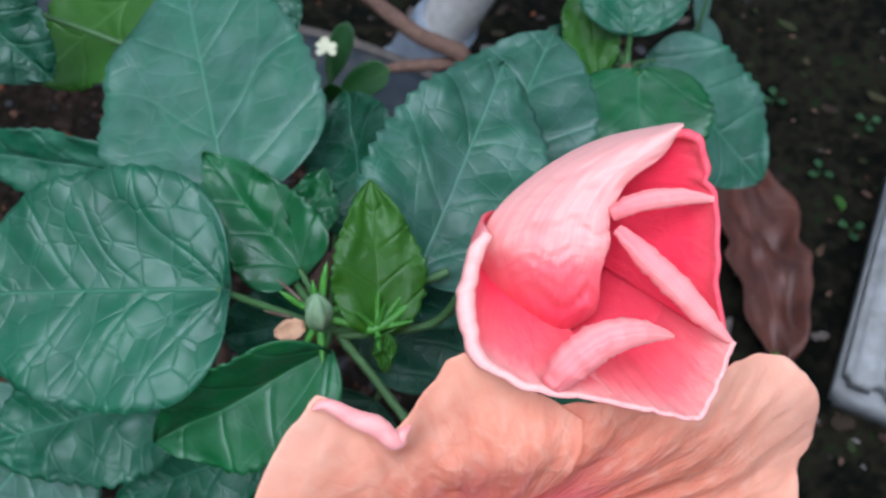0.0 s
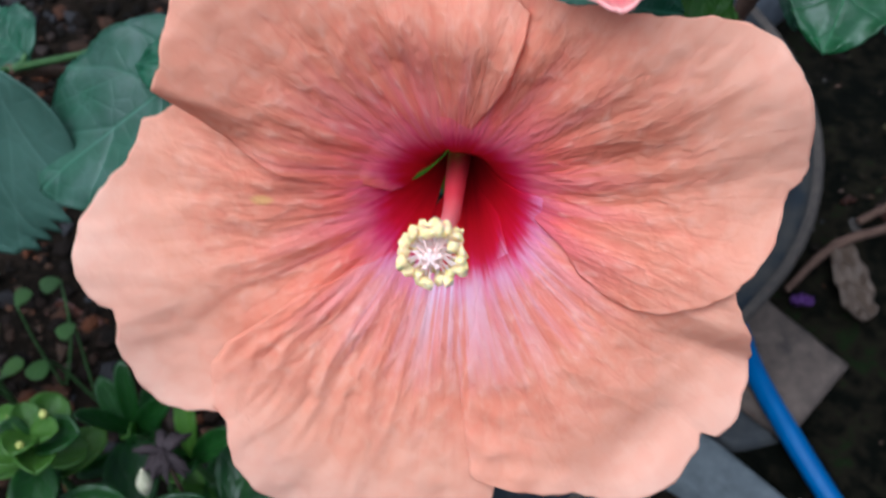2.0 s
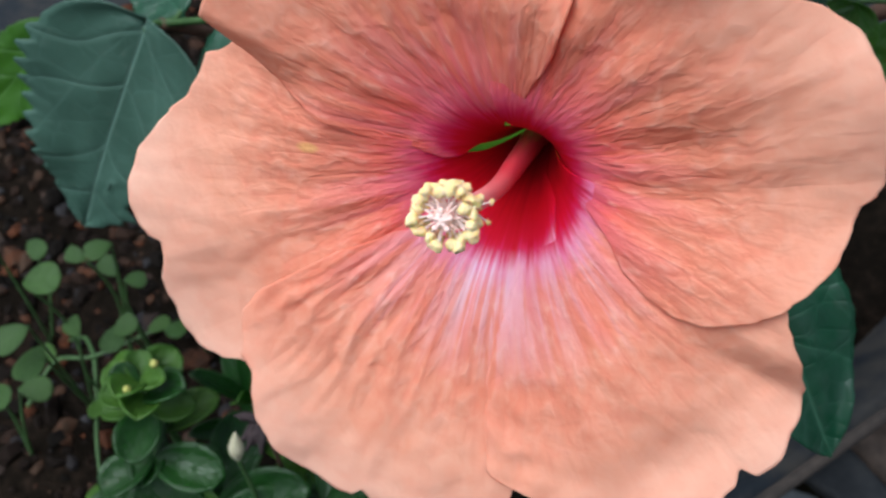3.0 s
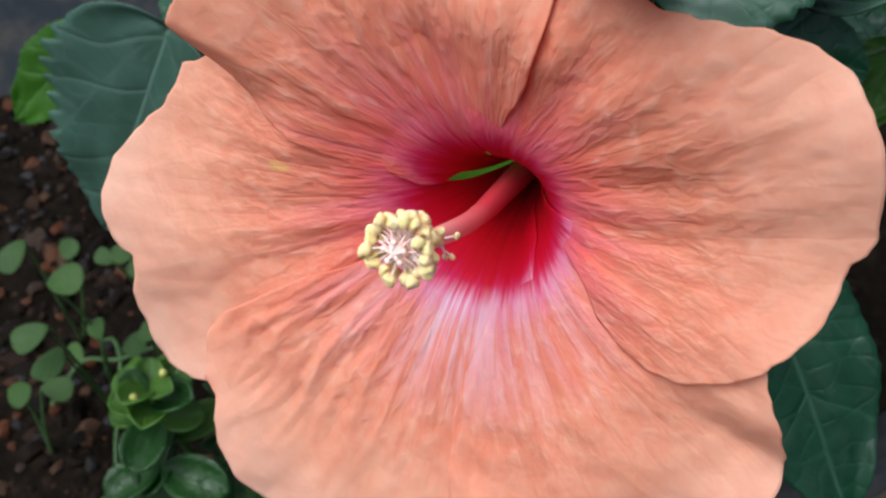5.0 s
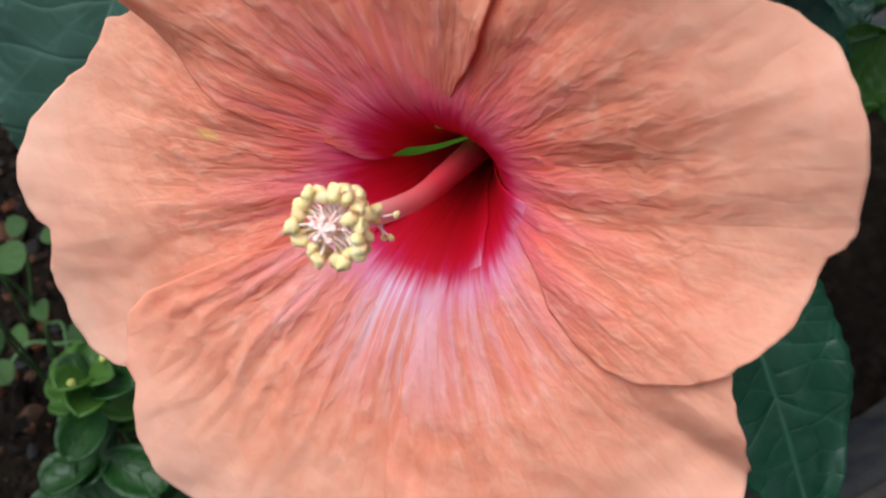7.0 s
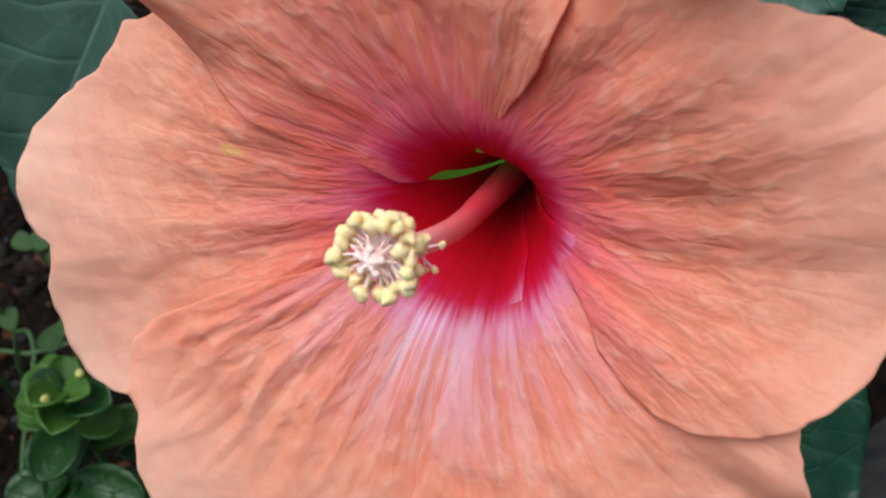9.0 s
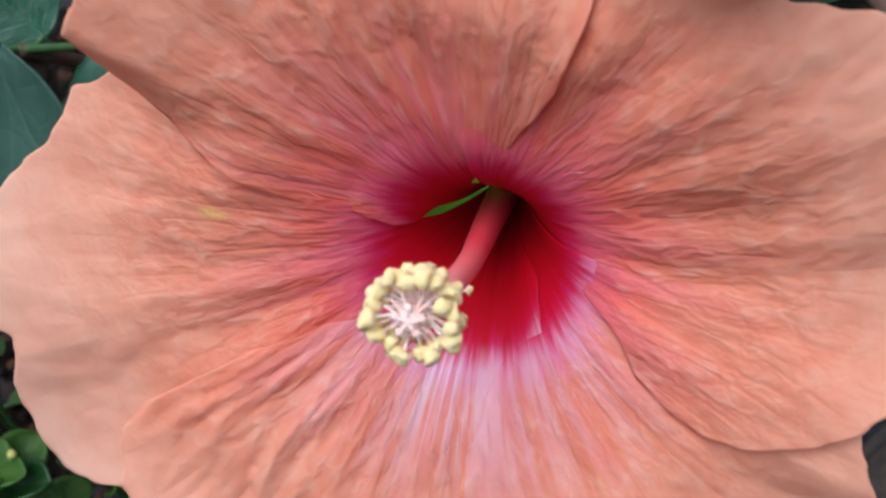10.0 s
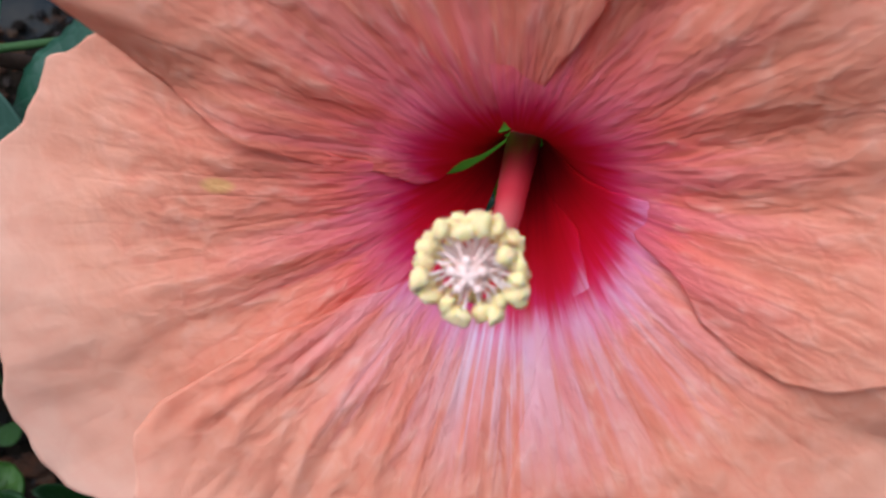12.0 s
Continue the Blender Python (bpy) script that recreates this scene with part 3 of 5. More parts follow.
    tagged(part("soil_crumbs", me, CRUMB), "brown soil crumbs, grit and reddish brick bits", "soil crumbs", kind="stuff")


build_soil()


def build_litter():
    """Bits of rotten leaf and bark strewn over the open ground, each a small bent flake."""
    rng = random.Random(23)
    verts, faces = [], []
    for k in range(1500):
        x, y = rng.uniform(0.16, 0.66), rng.uniform(0.04, 0.70)
        thick = 0.5 + 0.5 * noise.noise(Vector((x * 11, y * 11, 3)))
        near = (Vector((x, y)) - Vector((0.115, 0.205))).length < 0.155 and y < 0.30
        if in_pot(x, y, -0.012) or near or rng.random() > thick * smooth(0.75, 0.2, x - 0.1):
            continue
        size = 0.0014 + 0.0052 * rng.random() ** 3
        a, bend = rng.uniform(0, 6.28), rng.uniform(-0.3, 0.5)
        z = ground_height(x, y) + 0.0004 + 0.15 * size
        o, n = len(verts), 6
        verts.append((x, y, z + size * 0.25))
        for j in range(n):
            b = 2 * math.pi * j / n
            r = size * (0.7 + 0.6 * rng.random())
            dx, dy = r * math.cos(b) * 1.4, r * math.sin(b) * 0.7
            verts.append((x + dx * math.cos(a) - dy * math.sin(a), y + dx * math.sin(a) + dy * math.cos(a), z + bend * abs(dx) * rng.uniform(0.3, 1.0)))
        for j in range(n):
            faces.append([o, o + 1 + j, o + 1 + (j + 1) % n])
    me = bpy.data.meshes.new("leaf_litter")
    me.from_pydata(verts, [], faces)
    me.update()
    ob = part("leaf_litter", me, LITTER)
    sol = ob.modifiers.new("thickness", "SOLIDIFY")
    sol.thickness, sol.offset = 0.0004, 0
    tagged(ob, "brown bits of rotten leaf and bark on mossy ground", "leaf litter", kind="stuff")


build_litter()


# concrete pieces beside the planter
def slab(name, corners, top, mat, label):
    """A worn flat slab from four corners on the ground."""
    c = sum((Vector((x, y, 0)) for x, y in corners), Vector()) / len(corners)
    bm = bmesh.new()
    n, rows = 14, []
    a, b, cc, d = [Vector((x, y, 0)) - c for x, y in corners]
    for i in range(n + 1):
        row = []
        for j in range(n + 1):
            u, v = i / n, j / n
            p = a.lerp(b, u).lerp(d.lerp(cc, u), v)
            edge = min(u, 1 - u, v, 1 - v)
            row.append(bm.verts.new((p.x, p.y, top - 0.004 * smooth(0.08, 0.0, edge) + 0.0014 * noise.noise((p + c) * 60))))
        rows.append(row)
    grid_faces(bm, rows)
    edges = [e for e in bm.edges if e.is_boundary]
    ext = bmesh.ops.extrude_edge_only(bm, edges=edges)["geom"]
    for v in ext:
        if isinstance(v, bmesh.types.BMVert):
            v.co.z = -0.015
    bmesh.ops.recalc_face_normals(bm, faces=bm.faces[:])
    ob = part(name, bm, mat)
    ob.location = (c.x, c.y, -0.03)
    tagged(ob, label, "slab", "slabs beside the planter")


BASIN_C, BASIN_U, BASIN_V = Vector((0.115, 0.205)), Vector((-0.60, 0.80)), Vector((0.80, 0.60))


def basin_outline(off, z, n=22):
    """An oblong ring round the basin, off metres outside its edge."""
    r, pts = 0.054 + off, []
    for end, turn in ((-0.080, 1), (0.004, -1)):
        for k in range(n + 1):
            a = math.pi * k / n
            pts.append(BASIN_U * (end - turn * r * math.sin(a)) + BASIN_V * (turn * r * math.cos(a)))
    return [Vector((p.x, p.y, z)) for p in pts]


def build_basin():
    basin = empty("grey_basin", (BASIN_C.x, BASIN_C.y, -0.03))
    tagged(basin, "pale grey oblong basin with wide stepped rim on soil", "basin")
    bm = bmesh.new()
    rows = [[bm.verts.new(p) for p in basin_outline(o, z)] for o, z in
            ((-0.006, -0.004), (-0.001, 0.014), (-0.0025, 0.0175), (-0.005, 0.0185), (-0.017, 0.0180), (-0.0185, 0.0165), (-0.0195, 0.0150), (-0.027, 0.0145), (-0.0285, 0.0130), (-0.032, 0.001))]
    grid_faces(bm, rows, close=True)
    part("rim", bm, CONCRETE, basin)
    bm = bmesh.new()
    bm.faces.new([bm.verts.new(p) for p in basin_outline(-0.031, 0.004)])
    part("soil", bm, SOIL, basin, "dark soil inside the basin")
    bm = bmesh.new()
    along = Vector((-0.55, -0.83)).normalized()
    cut = [Vector((0.1815, 0.2085)) - BASIN_C + along * (0.0055 * k) for k in range(6)]
    side = Vector((-along.y, along.x))
    left, right = [], []
    for k, p in enumerate(cut):
        w = 0.0016 + 0.0012 * math.sin(k * 2.2)
        z = 0.0189 if k < 3 else 0.0165
        left.append(bm.verts.new((p.x + side.x * w, p.y + side.y * w, z)))
        right.append(bm.verts.new((p.x - side.x * w, p.y - side.y * w, z)))
    grid_faces(bm, [left, right])
    part("joint", bm, STAINED, basin, "dark cracked joint across the rim")


build_basin()
slab("paving_piece", [(0.190, 0.246), (0.235, 0.284), (0.200, 0.335), (0.150, 0.300)], 0.008, STAINED, "broken brown-stained paving piece under the hose")
slab("paving_piece", [(0.131, 0.273), (0.163, 0.244), (0.187, 0.247), (0.149, 0.297)], 0.006, DARK_CONCRETE, "dark grey paving piece between basin and planter")

# ---------- the hibiscus ----------
plant = empty("hibiscus_plant", (0.01, 0.33, 0.0))
tagged(plant, "hibiscus bush with one wide salmon flower and a coral bud", "flowering plant")
P0 = plant.location.copy()


def local(p):
    return Vector(p) - P0


def stem(points, radii, mat=STEM, steps=28, name="stem", wob=0.12):
    bm = bmesh.new()
    tube(bm, [local(p) for p in points], radii, steps, 10, wob)
    return part(name, bm, mat, plant)


NODES = [Vector(p) for p in ((0.0060, 0.2190, 0.2870), (0.1470, 0.2740, 0.2600), (-0.1120, 0.2700, 0.2280), (0.0480, 0.2300, 0.2600), (-0.0250, 0.2600, 0.2300), (0.0300, 0.3300, 0.2600))]
stem([(0.010, 0.335, -0.01), (0.000, 0.300, 0.10), (0.002, 0.262, 0.20), (0.006, 0.219, 0.287)], [0.0055, 0.0045, 0.0035, 0.0022], BARK)
stem([(0.002, 0.290, 0.12), (0.060, 0.310, 0.17), (0.110, 0.300, 0.22), (0.147, 0.272, 0.262)], [0.0040, 0.0034, 0.0028, 0.0020], BARK)
stem([(0.000, 0.300, 0.09), (-0.050, 0.310, 0.15), (-0.090, 0.292, 0.20), (-0.112, 0.270, 0.228)], [0.0036, 0.0030, 0.0024, 0.0018], BARK)
stem([(0.002, 0.270, 0.17), (0.026, 0.252, 0.22), (0.048, 0.230, 0.260)], [0.0030, 0.0025, 0.0018], BARK)
stem([(0.001, 0.280, 0.15), (0.015, 0.310, 0.22), (0.030, 0.330, 0.260)], [0.0030, 0.0025, 0.0018], BARK)
stem([(0.0075, 0.2165, 0.2870), (0.0105, 0.2060, 0.2815), (0.0125, 0.1950, 0.2775), (0.0135, 0.1860, 0.2790)], [0.0012, 0.0011, 0.0012, 0.0020], STEM, name="flower_stalk")
stem([(0.0075, 0.2165, 0.2870), (0.0169, 0.2091, 0.2918), (0.0275, 0.2032, 0.2985), (0.0277, 0.1886, 0.3523)], [0.0011, 0.0010, 0.0011, 0.0022], STEM, name="bud_stalk")
stem([(0.0065, 0.2190, 0.2875), (0.0180, 0.2160, 0.2950), (0.0330, 0.2110, 0.3020)], [0.0016, 0.0014, 0.0010], STEM, name="twig")


def leaf(base, tip, normal, width, fold=0.15, pucker=0.5, young=False, worn=False, fresh=False, pale_sheen=False, stalk=True, droop=0.10, taper=(0.44, 0.72), teeth_size=0.07):
    """A toothed, veined, slightly folded hibiscus leaf from its base to its tip."""
    base, tip, up = Vector(base), Vector(tip), Vector(normal).normalized()
    along = tip - base
    length = along.length
    along.normalize()
    up = (up - along * up.dot(along)).normalized()
    side = along.cross(up)
    bm = bmesh.new()
    uv = bm.loops.layers.uv.new("UVMap")
    nu, nv = 84, 22
    seed = (base.x * 37 + base.y * 91 + base.z * 53) * 10
    rows, flat = [], []
    for i in range(nu + 1):
        u = i / nu
        # widest below the middle, drawn out to a point
        w = width / 2 * (max(u, 0.0) ** taper[0] * (1 - u) ** taper[1]) / ((taper[0] / sum(taper)) ** taper[0] * (taper[1] / sum(taper)) ** taper[1])
        w *= 1 + 0.05 * math.sin(u * 7 + seed)
        teeth = 1 + (teeth_size * (1 - 2 * abs((u * 14 + seed) % 1 - 0.5)) - 0.03) * smooth(0.12, 0.3, u)
        row, line = [], []
        for j in range(nv + 1):
            v = 2 * j / nv - 1
            e = 1 + (teeth - 1) * smooth(0.6, 1.0, abs(v))
            x = u * length - 0.035 * length * (abs(v) ** 2) * smooth(0.35, 0.0, u)
            y = v * w * e
            if worn and v < -0.35 and 0.62 < u < 0.80:
                y *= 1 - 0.35 * smooth(0.62, 0.70, u) * smooth(0.80, 0.74, u)
            z = fold * abs(y) - droop * length * (u - 0.15) ** 2
            lat = (x - 0.62 * abs(y / length) ** 0.8 * length) / length * 3.6 + 0.5
            z += pucker * 0.0007 * (0.5 - 0.5 * math.cos(2 * math.pi * lat)) * smooth(0.05, 0.25, abs(v)) * smooth(1.0, 0.7, abs(v))
            z += 0.0016 * noise.noise(Vector((u * 4, v * 2, seed))) + pucker * 0.00025 * noise.noise(Vector((u * 16, v * 8, seed)))
            z += 0.0010 * math.sin(u * 19 + seed) * smooth(0.6, 1.0, abs(v))
            line.append((x / length, 0.5 + y / length))
            row.append(bm.verts.new(local(base + along * x + side * y + up * z)))
        rows.append(row)
        flat.append(line)
    grid_faces(bm, rows, uv, lambda a, b: flat[a][b])
    ob = part("leaf", bm, LEAF_YOUNG if young else LEAF_WORN if worn else LEAF_FRESH if fresh else LEAF_PALE_SHEEN if pale_sheen else LEAF, plant,
              "young bright green leaf" if young else "dusty green leaf with torn browned edge" if worn else "")
    sol = ob.modifiers.new("thickness", "SOLIDIFY")
    sol.thickness, sol.offset = 0.0004, -1
    if stalk:
        node = min(NODES, key=lambda p: (p - base).length)
        bm = bmesh.new()
        gap = (node - base).length
        if gap > 0.07:
            node = base + (node - base) * (0.07 / gap)
        mid = base.lerp(node, 0.5) - up * min(0.006, gap * 0.15)
        tube(bm, [local(base + along * length * 0.02), local(mid), local(node)], [0.0008, 0.0010, 0.0013], 10, 7)
        part("petiole", bm, STEM, ob)
    return ob


leaf((-0.0136, 0.2324, 0.3010), (-0.0630, 0.2664, 0.2925), (-0.38, -0.33, 0.86), 0.0582, fold=0.2, pucker=1.5, teeth_size=0.03, taper=(0.4, 0.62))
leaf((0.0060, 0.2706, 0.2803), (0.0253, 0.3399, 0.2992), (-0.41, -0.13, 0.90), 0.0655, fold=0.06, pucker=0.8, pale_sheen=True, teeth_size=0.03)
leaf((0.0101, 0.2398, 0.2829), (0.0018, 0.2759, 0.2965), (-0.32, -0.40, 0.86), 0.0240, fold=0.4, taper=(0.30, 0.85), fresh=True)
leaf((0.0144, 0.2457, 0.2873), (0.0257, 0.2563, 0.2964), (-0.30, -0.40, 0.86), 0.0125, fold=0.3, fresh=True, stalk=False)
leaf((0.0014, 0.2120, 0.2911), (-0.0392, 0.2228, 0.2654), (-0.49, -0.73, 0.47), 0.0299, fold=0.75, taper=(0.5, 0.85), fresh=True)
leaf((0.0136, 0.2084, 0.2949), (0.0231, 0.2301, 0.3199), (-0.25, -0.68, 0.69), 0.0204, fold=0.22, young=True, taper=(0.5, 0.8))
leaf((0.0286, 0.2170, 0.2971), (0.0763, 0.2517, 0.3155), (-0.03, -0.44, 0.90), 0.0460, fold=0.12, pucker=1.8, pale_sheen=True)
leaf((0.0597, 0.2348, 0.2849), (0.1039, 0.2670, 0.3026), (-0.28, -0.15, 0.95), 0.0442, fold=0.18, pucker=1.2, pale_sheen=True)
leaf((0.1474, 0.2698, 0.2623), (0.1221, 0.2323, 0.2505), (-0.26, -0.13, 0.96), 0.0428, fold=0.2, pucker=0.8, fresh=True)
leaf((0.1633, 0.2787, 0.2538), (0.1885, 0.2347, 0.2209), (-0.13, -0.64, 0.76), 0.0449, fold=0.12, pale_sheen=True)
leaf((0.1515, 0.3029, 0.2688), (0.1366, 0.2757, 0.2580), (-0.47, -0.09, 0.88), 0.0197, fold=0.3, young=True)
leaf((0.1485, 0.2780, 0.2715), (0.1621, 0.2987, 0.2902), (-0.38, -0.47, 0.79), 0.0331, fold=0.2)
leaf((0.1499, 0.3100, 0.2470), (0.1352, 0.2742, 0.2188), (-0.38, -0.47, 0.79), 0.0229, fold=0.2)
leaf((-0.0220, 0.2367, 0.2593), (-0.0751, 0.2621, 0.2363), (-0.49, -0.27, 0.83), 0.0366, fold=0.1, pucker=2.0)
leaf((-0.0532, 0.2586, 0.2377), (-0.1099, 0.2466, 0.2009), (-0.42, -0.45, 0.79), 0.0540, fold=0.08, pucker=0.3, pale_sheen=True, teeth_size=0.03)
leaf((-0.0310, 0.2099, 0.2306), (-0.0575, 0.2193, 0.2139), (-0.58, -0.28, 0.76), 0.0276, fold=0.15)
leaf((-0.0060, 0.3127, 0.2555), (-0.0485, 0.3540, 0.2470), (-0.67, -0.59, 0.45), 0.0211, fold=0.2, pucker=1.2)
leaf((0.0352, 0.2489, 0.2752), (0.0506, 0.2905, 0.2821), (-0.61, 0.10, 0.78), 0.0315, fold=0.2)
leaf((-0.0318, 0.3669, 0.2941), (-0.0165, 0.3403, 0.2731), (-0.43, -0.70, 0.57), 0.0310, fold=0.15, pucker=1)
leaf((0.0286, 0.3560, 0.2852), (-0.0173, 0.3673, 0.2510), (-0.62, -0.28, 0.74), 0.0386, fold=0.05, young=True)
leaf((0.0432, 0.3386, 0.2945), (0.0465, 0.3137, 0.2813), (-0.38, -0.47, 0.79), 0.0239, fold=0.2)
leaf((0.0195, 0.2214, 0.2576), (0.0564, 0.2263, 0.2656), (-0.13, -0.45, 0.88), 0.0334, fold=0.15, pucker=1)
leaf((-0.0099, 0.2214, 0.2435), (-0.0505, 0.2371, 0.2207), (-0.56, -0.42, 0.72), 0.0247, fold=0.2)
leaf((0.0138, 0.2373, 0.2643), (-0.0087, 0.2515, 0.2493), (-0.67, -0.60, 0.44), 0.0233, fold=0.2)
leaf((0.0196, 0.2178, 0.2429), (0.0037, 0.2195, 0.2237), (-0.63, -0.63, 0.46), 0.0255, fold=0.2)
leaf((-0.1149, 0.2655, 0.2305), (-0.1590, 0.2516, 0.1440), (-0.21, -0.95, 0.25), 0.0640, fold=0.12, worn=True, teeth_size=0.2, taper=(0.42, 0.85))
leaf((-0.1749, 0.3154, 0.1826), (-0.2189, 0.3042, 0.1427), (-0.24, -0.83, 0.50), 0.0290, fold=0.15, young=True)
leaf((-0.1067, 0.2762, 0.2277), (-0.1287, 0.2995, 0.2237), (-0.40, -0.23, 0.89), 0.0229, fold=0.1)
leaf((-0.0751, 0.2858, 0.2239), (-0.1198, 0.2827, 0.1701), (-0.63, -0.53, 0.56), 0.0235, fold=0.1)
leaf((0.0269, 0.2212, 0.2831), (0.0807, 0.2328, 0.2680), (0.33, -0.46, 0.83), 0.0331, fold=0.35, pucker=1.2)
leaf((0.0284, 0.2217, 0.2924), (0.0683, 0.2427, 0.2879), (0.45, -0.75, 0.49), 0.0186, fold=0.4)
leaf((0.0894, 0.2607, 0.2523), (0.0828, 0.2429, 0.2391), (-0.00, -0.59, 0.80), 0.0186, fold=0.25, young=True)
leaf((0.0943, 0.2608, 0.2382), (0.1086, 0.2587, 0.2334), (0.11, -0.75, 0.65), 0.0192, fold=0.2, young=True)
leaf((0.0867, 0.2772, 0.2402), (0.0768, 0.2962, 0.2448), (0.11, -0.18, 0.98), 0.0170, fold=0.1)
leaf((0.0587, 0.2162, 0.2234), (0.0970, 0.1713, 0.1650), (0.33, -0.63, 0.70), 0.0408, fold=0.12, pucker=0.3, teeth_size=0.03)
leaf((0.0809, 0.2275, 0.2138), (0.0912, 0.2442, 0.2122), (0.40, -0.15, 0.90), 0.0165, fold=0.15)

# ----- the open flower -----
FC = Vector((0.00585, 0.15649, 0.29674))
FN = Vector((-0.21094, -0.86363, 0.45787)).normalized()
FX = Vector((0.97750, -0.18637, 0.09881)).normalized()
FY = FN.cross(FX)


def flower_point(x, y, h):
    """Centimetres in the flower's own axes to the plant's."""
    return local(FC + (FX * x + FY * y + FN * h) * CM)


def funnel(r, th):
    """Height of the throat and the limb; the throat's middle lies a little below the flower's."""
    shifted = r - 0.36 * math.cos(th - radians(278)) * smooth(3.2, 1.3, r) * smooth(0.0, 0.7, r)
    return 1.75 - 4.6 * math.exp(-shifted / 0.85)


bm = bmesh.new()
# calyx: a five-lobed cup hugging the back of the funnel
rows = []
for i in range(13):
    q = i / 12
    row = []
    for k in range(50):
        a = 2 * math.pi * k / 50
        r = 0.24 + (0.55 + 0.55 * (0.5 + 0.5 * math.cos(5 * a - radians(5 * 128)))) * q
        row.append(bm.verts.new(flower_point(r * math.cos(a), r * math.sin(a), funnel(r, a) - 0.24 - 0.15 * q)))
    rows.append(row)
grid_faces(bm, rows, close=True)
tube(bm, [flower_point(0, 0, -2.0), flower_point(0, 0, -2.5), flower_point(0.05, -0.1, -3.0)], [0.0026, 0.0036, 0.0024], 8, 16)
flower = part("flower", bm, CALYX, plant, "wide open salmon hibiscus flower with crimson throat")
tagged(flower, "wide open salmon hibiscus flower with crimson throat")


def outline(stops, x):
    """Soft-cornered interpolation of (position, value) stops."""
    for (a, ya), (b, yb) in zip(stops, stops[1:]):
        if x <= b:
            t = (x - a) / (b - a)
            return ya + (yb - ya) * (t * 0.4 + 0.6 * t * t * (3 - 2 * t))
    return stops[-1][1]


def bell(x, centre, width):
    return math.exp(-((x - centre) / width) ** 2)


def petal_height(r, th, v, lift):
    """The funnel, the spreading limb, and the way each petal's leading edge lies over the next one."""
    h = funnel(r, th)
    out = smooth(1.0, 2.6, r)
    h += 0.23 * (0.5 - v) * (1.7 * out - 0.7) * smooth(0.3, 0.8, r)
    h += lift * smooth(2.0, 6.5, r)
    x, y = r * math.cos(th), r * math.sin(th)
    p = Vector((x, y, 0))
    h += 0.16 * noise.noise(p * 0.45) * smooth(1.5, 4, r)
    # folds that run outwards
    bend = 0.05 * noise.noise(p * 0.7) + 0.02 * noise.noise(p * 1.9)
    q = Vector(((th + bend) * 6.0, r * 0.30, 1.7))
    ridge = 0.35 - abs(noise.noise(q * 1.9)) + 0.5 * (0.35 - abs(noise.noise(q * 3.9)))
    h += (0.13 * noise.noise(q) + 0.032 * ridge) * (1 - 0.6 * smooth(4.8, 6.6, r)) * smooth(1.3, 3.0, r)
    h += 0.022 * noise.noise(p * 2.6) * smooth(2, 4, r)
    return h


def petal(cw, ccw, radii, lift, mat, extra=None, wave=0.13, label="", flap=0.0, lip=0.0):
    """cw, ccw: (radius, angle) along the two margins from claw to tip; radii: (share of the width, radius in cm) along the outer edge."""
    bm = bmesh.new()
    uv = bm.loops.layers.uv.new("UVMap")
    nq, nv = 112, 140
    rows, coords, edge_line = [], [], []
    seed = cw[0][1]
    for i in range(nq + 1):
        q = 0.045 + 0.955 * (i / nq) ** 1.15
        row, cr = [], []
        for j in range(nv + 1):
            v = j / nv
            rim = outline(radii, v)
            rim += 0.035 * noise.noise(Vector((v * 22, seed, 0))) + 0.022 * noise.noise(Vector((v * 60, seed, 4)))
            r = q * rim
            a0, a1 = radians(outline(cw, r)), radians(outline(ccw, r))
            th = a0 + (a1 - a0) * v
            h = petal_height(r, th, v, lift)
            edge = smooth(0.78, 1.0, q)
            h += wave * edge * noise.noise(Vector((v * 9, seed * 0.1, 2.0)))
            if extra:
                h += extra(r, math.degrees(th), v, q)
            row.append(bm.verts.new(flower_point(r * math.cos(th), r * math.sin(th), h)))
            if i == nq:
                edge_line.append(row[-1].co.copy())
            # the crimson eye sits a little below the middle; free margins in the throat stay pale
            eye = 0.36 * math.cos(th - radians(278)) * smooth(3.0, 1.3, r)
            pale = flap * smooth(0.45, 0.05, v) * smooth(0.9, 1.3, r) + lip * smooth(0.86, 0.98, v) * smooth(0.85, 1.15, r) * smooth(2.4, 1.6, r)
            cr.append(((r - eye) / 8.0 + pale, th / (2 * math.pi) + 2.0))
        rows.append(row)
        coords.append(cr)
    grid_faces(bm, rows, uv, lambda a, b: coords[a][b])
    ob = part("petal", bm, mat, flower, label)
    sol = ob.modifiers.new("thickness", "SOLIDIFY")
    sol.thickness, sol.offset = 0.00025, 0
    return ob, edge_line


def hollow(r, th):
    """The upper half of the flower is cupped: it rises to a crest, then bends back."""
    return smooth(2, 42, th) * smooth(150, 70, th) * (0.75 * bell(r, 4.3, 1.9) + 0.15 * smooth(4.0, 6.0, r))


def top_extra(r, th, v, q):
    h = 1.45 * smooth(92, 152, th) * min(1.0, max(0.0, (r - 1.8) / 4.0)) - 1.1 * smooth(149, 161, th) * smooth(3.0, 5.2, r)          # the raised corner
    h += hollow(r, th)
    h += 0.35 * bell(th, 108, 7.0) * smooth(0.82, 1.0, q)            # the rolled edge
    h += 0.34 * smooth(2.0, 6.5, r) * smooth(104, 76, th) + 0.05 * smooth(90, 74, th)
    h -= 0.50 * bell(th, 80, 16) * smooth(3.0, 5.0, r)                # pressed back behind the bud
    h += 0.09 * noise.noise(Vector((th * 0.10, r * 0.7, 4))) * bell(th, 102, 20) * bell(r, 3.4, 1.6)
    h += 0.10 * noise.noise(Vector((th * 0.24, r * 1.2, 9))) * bell(th, 108, 17) * bell(r, 3.4, 1.5)
    return h


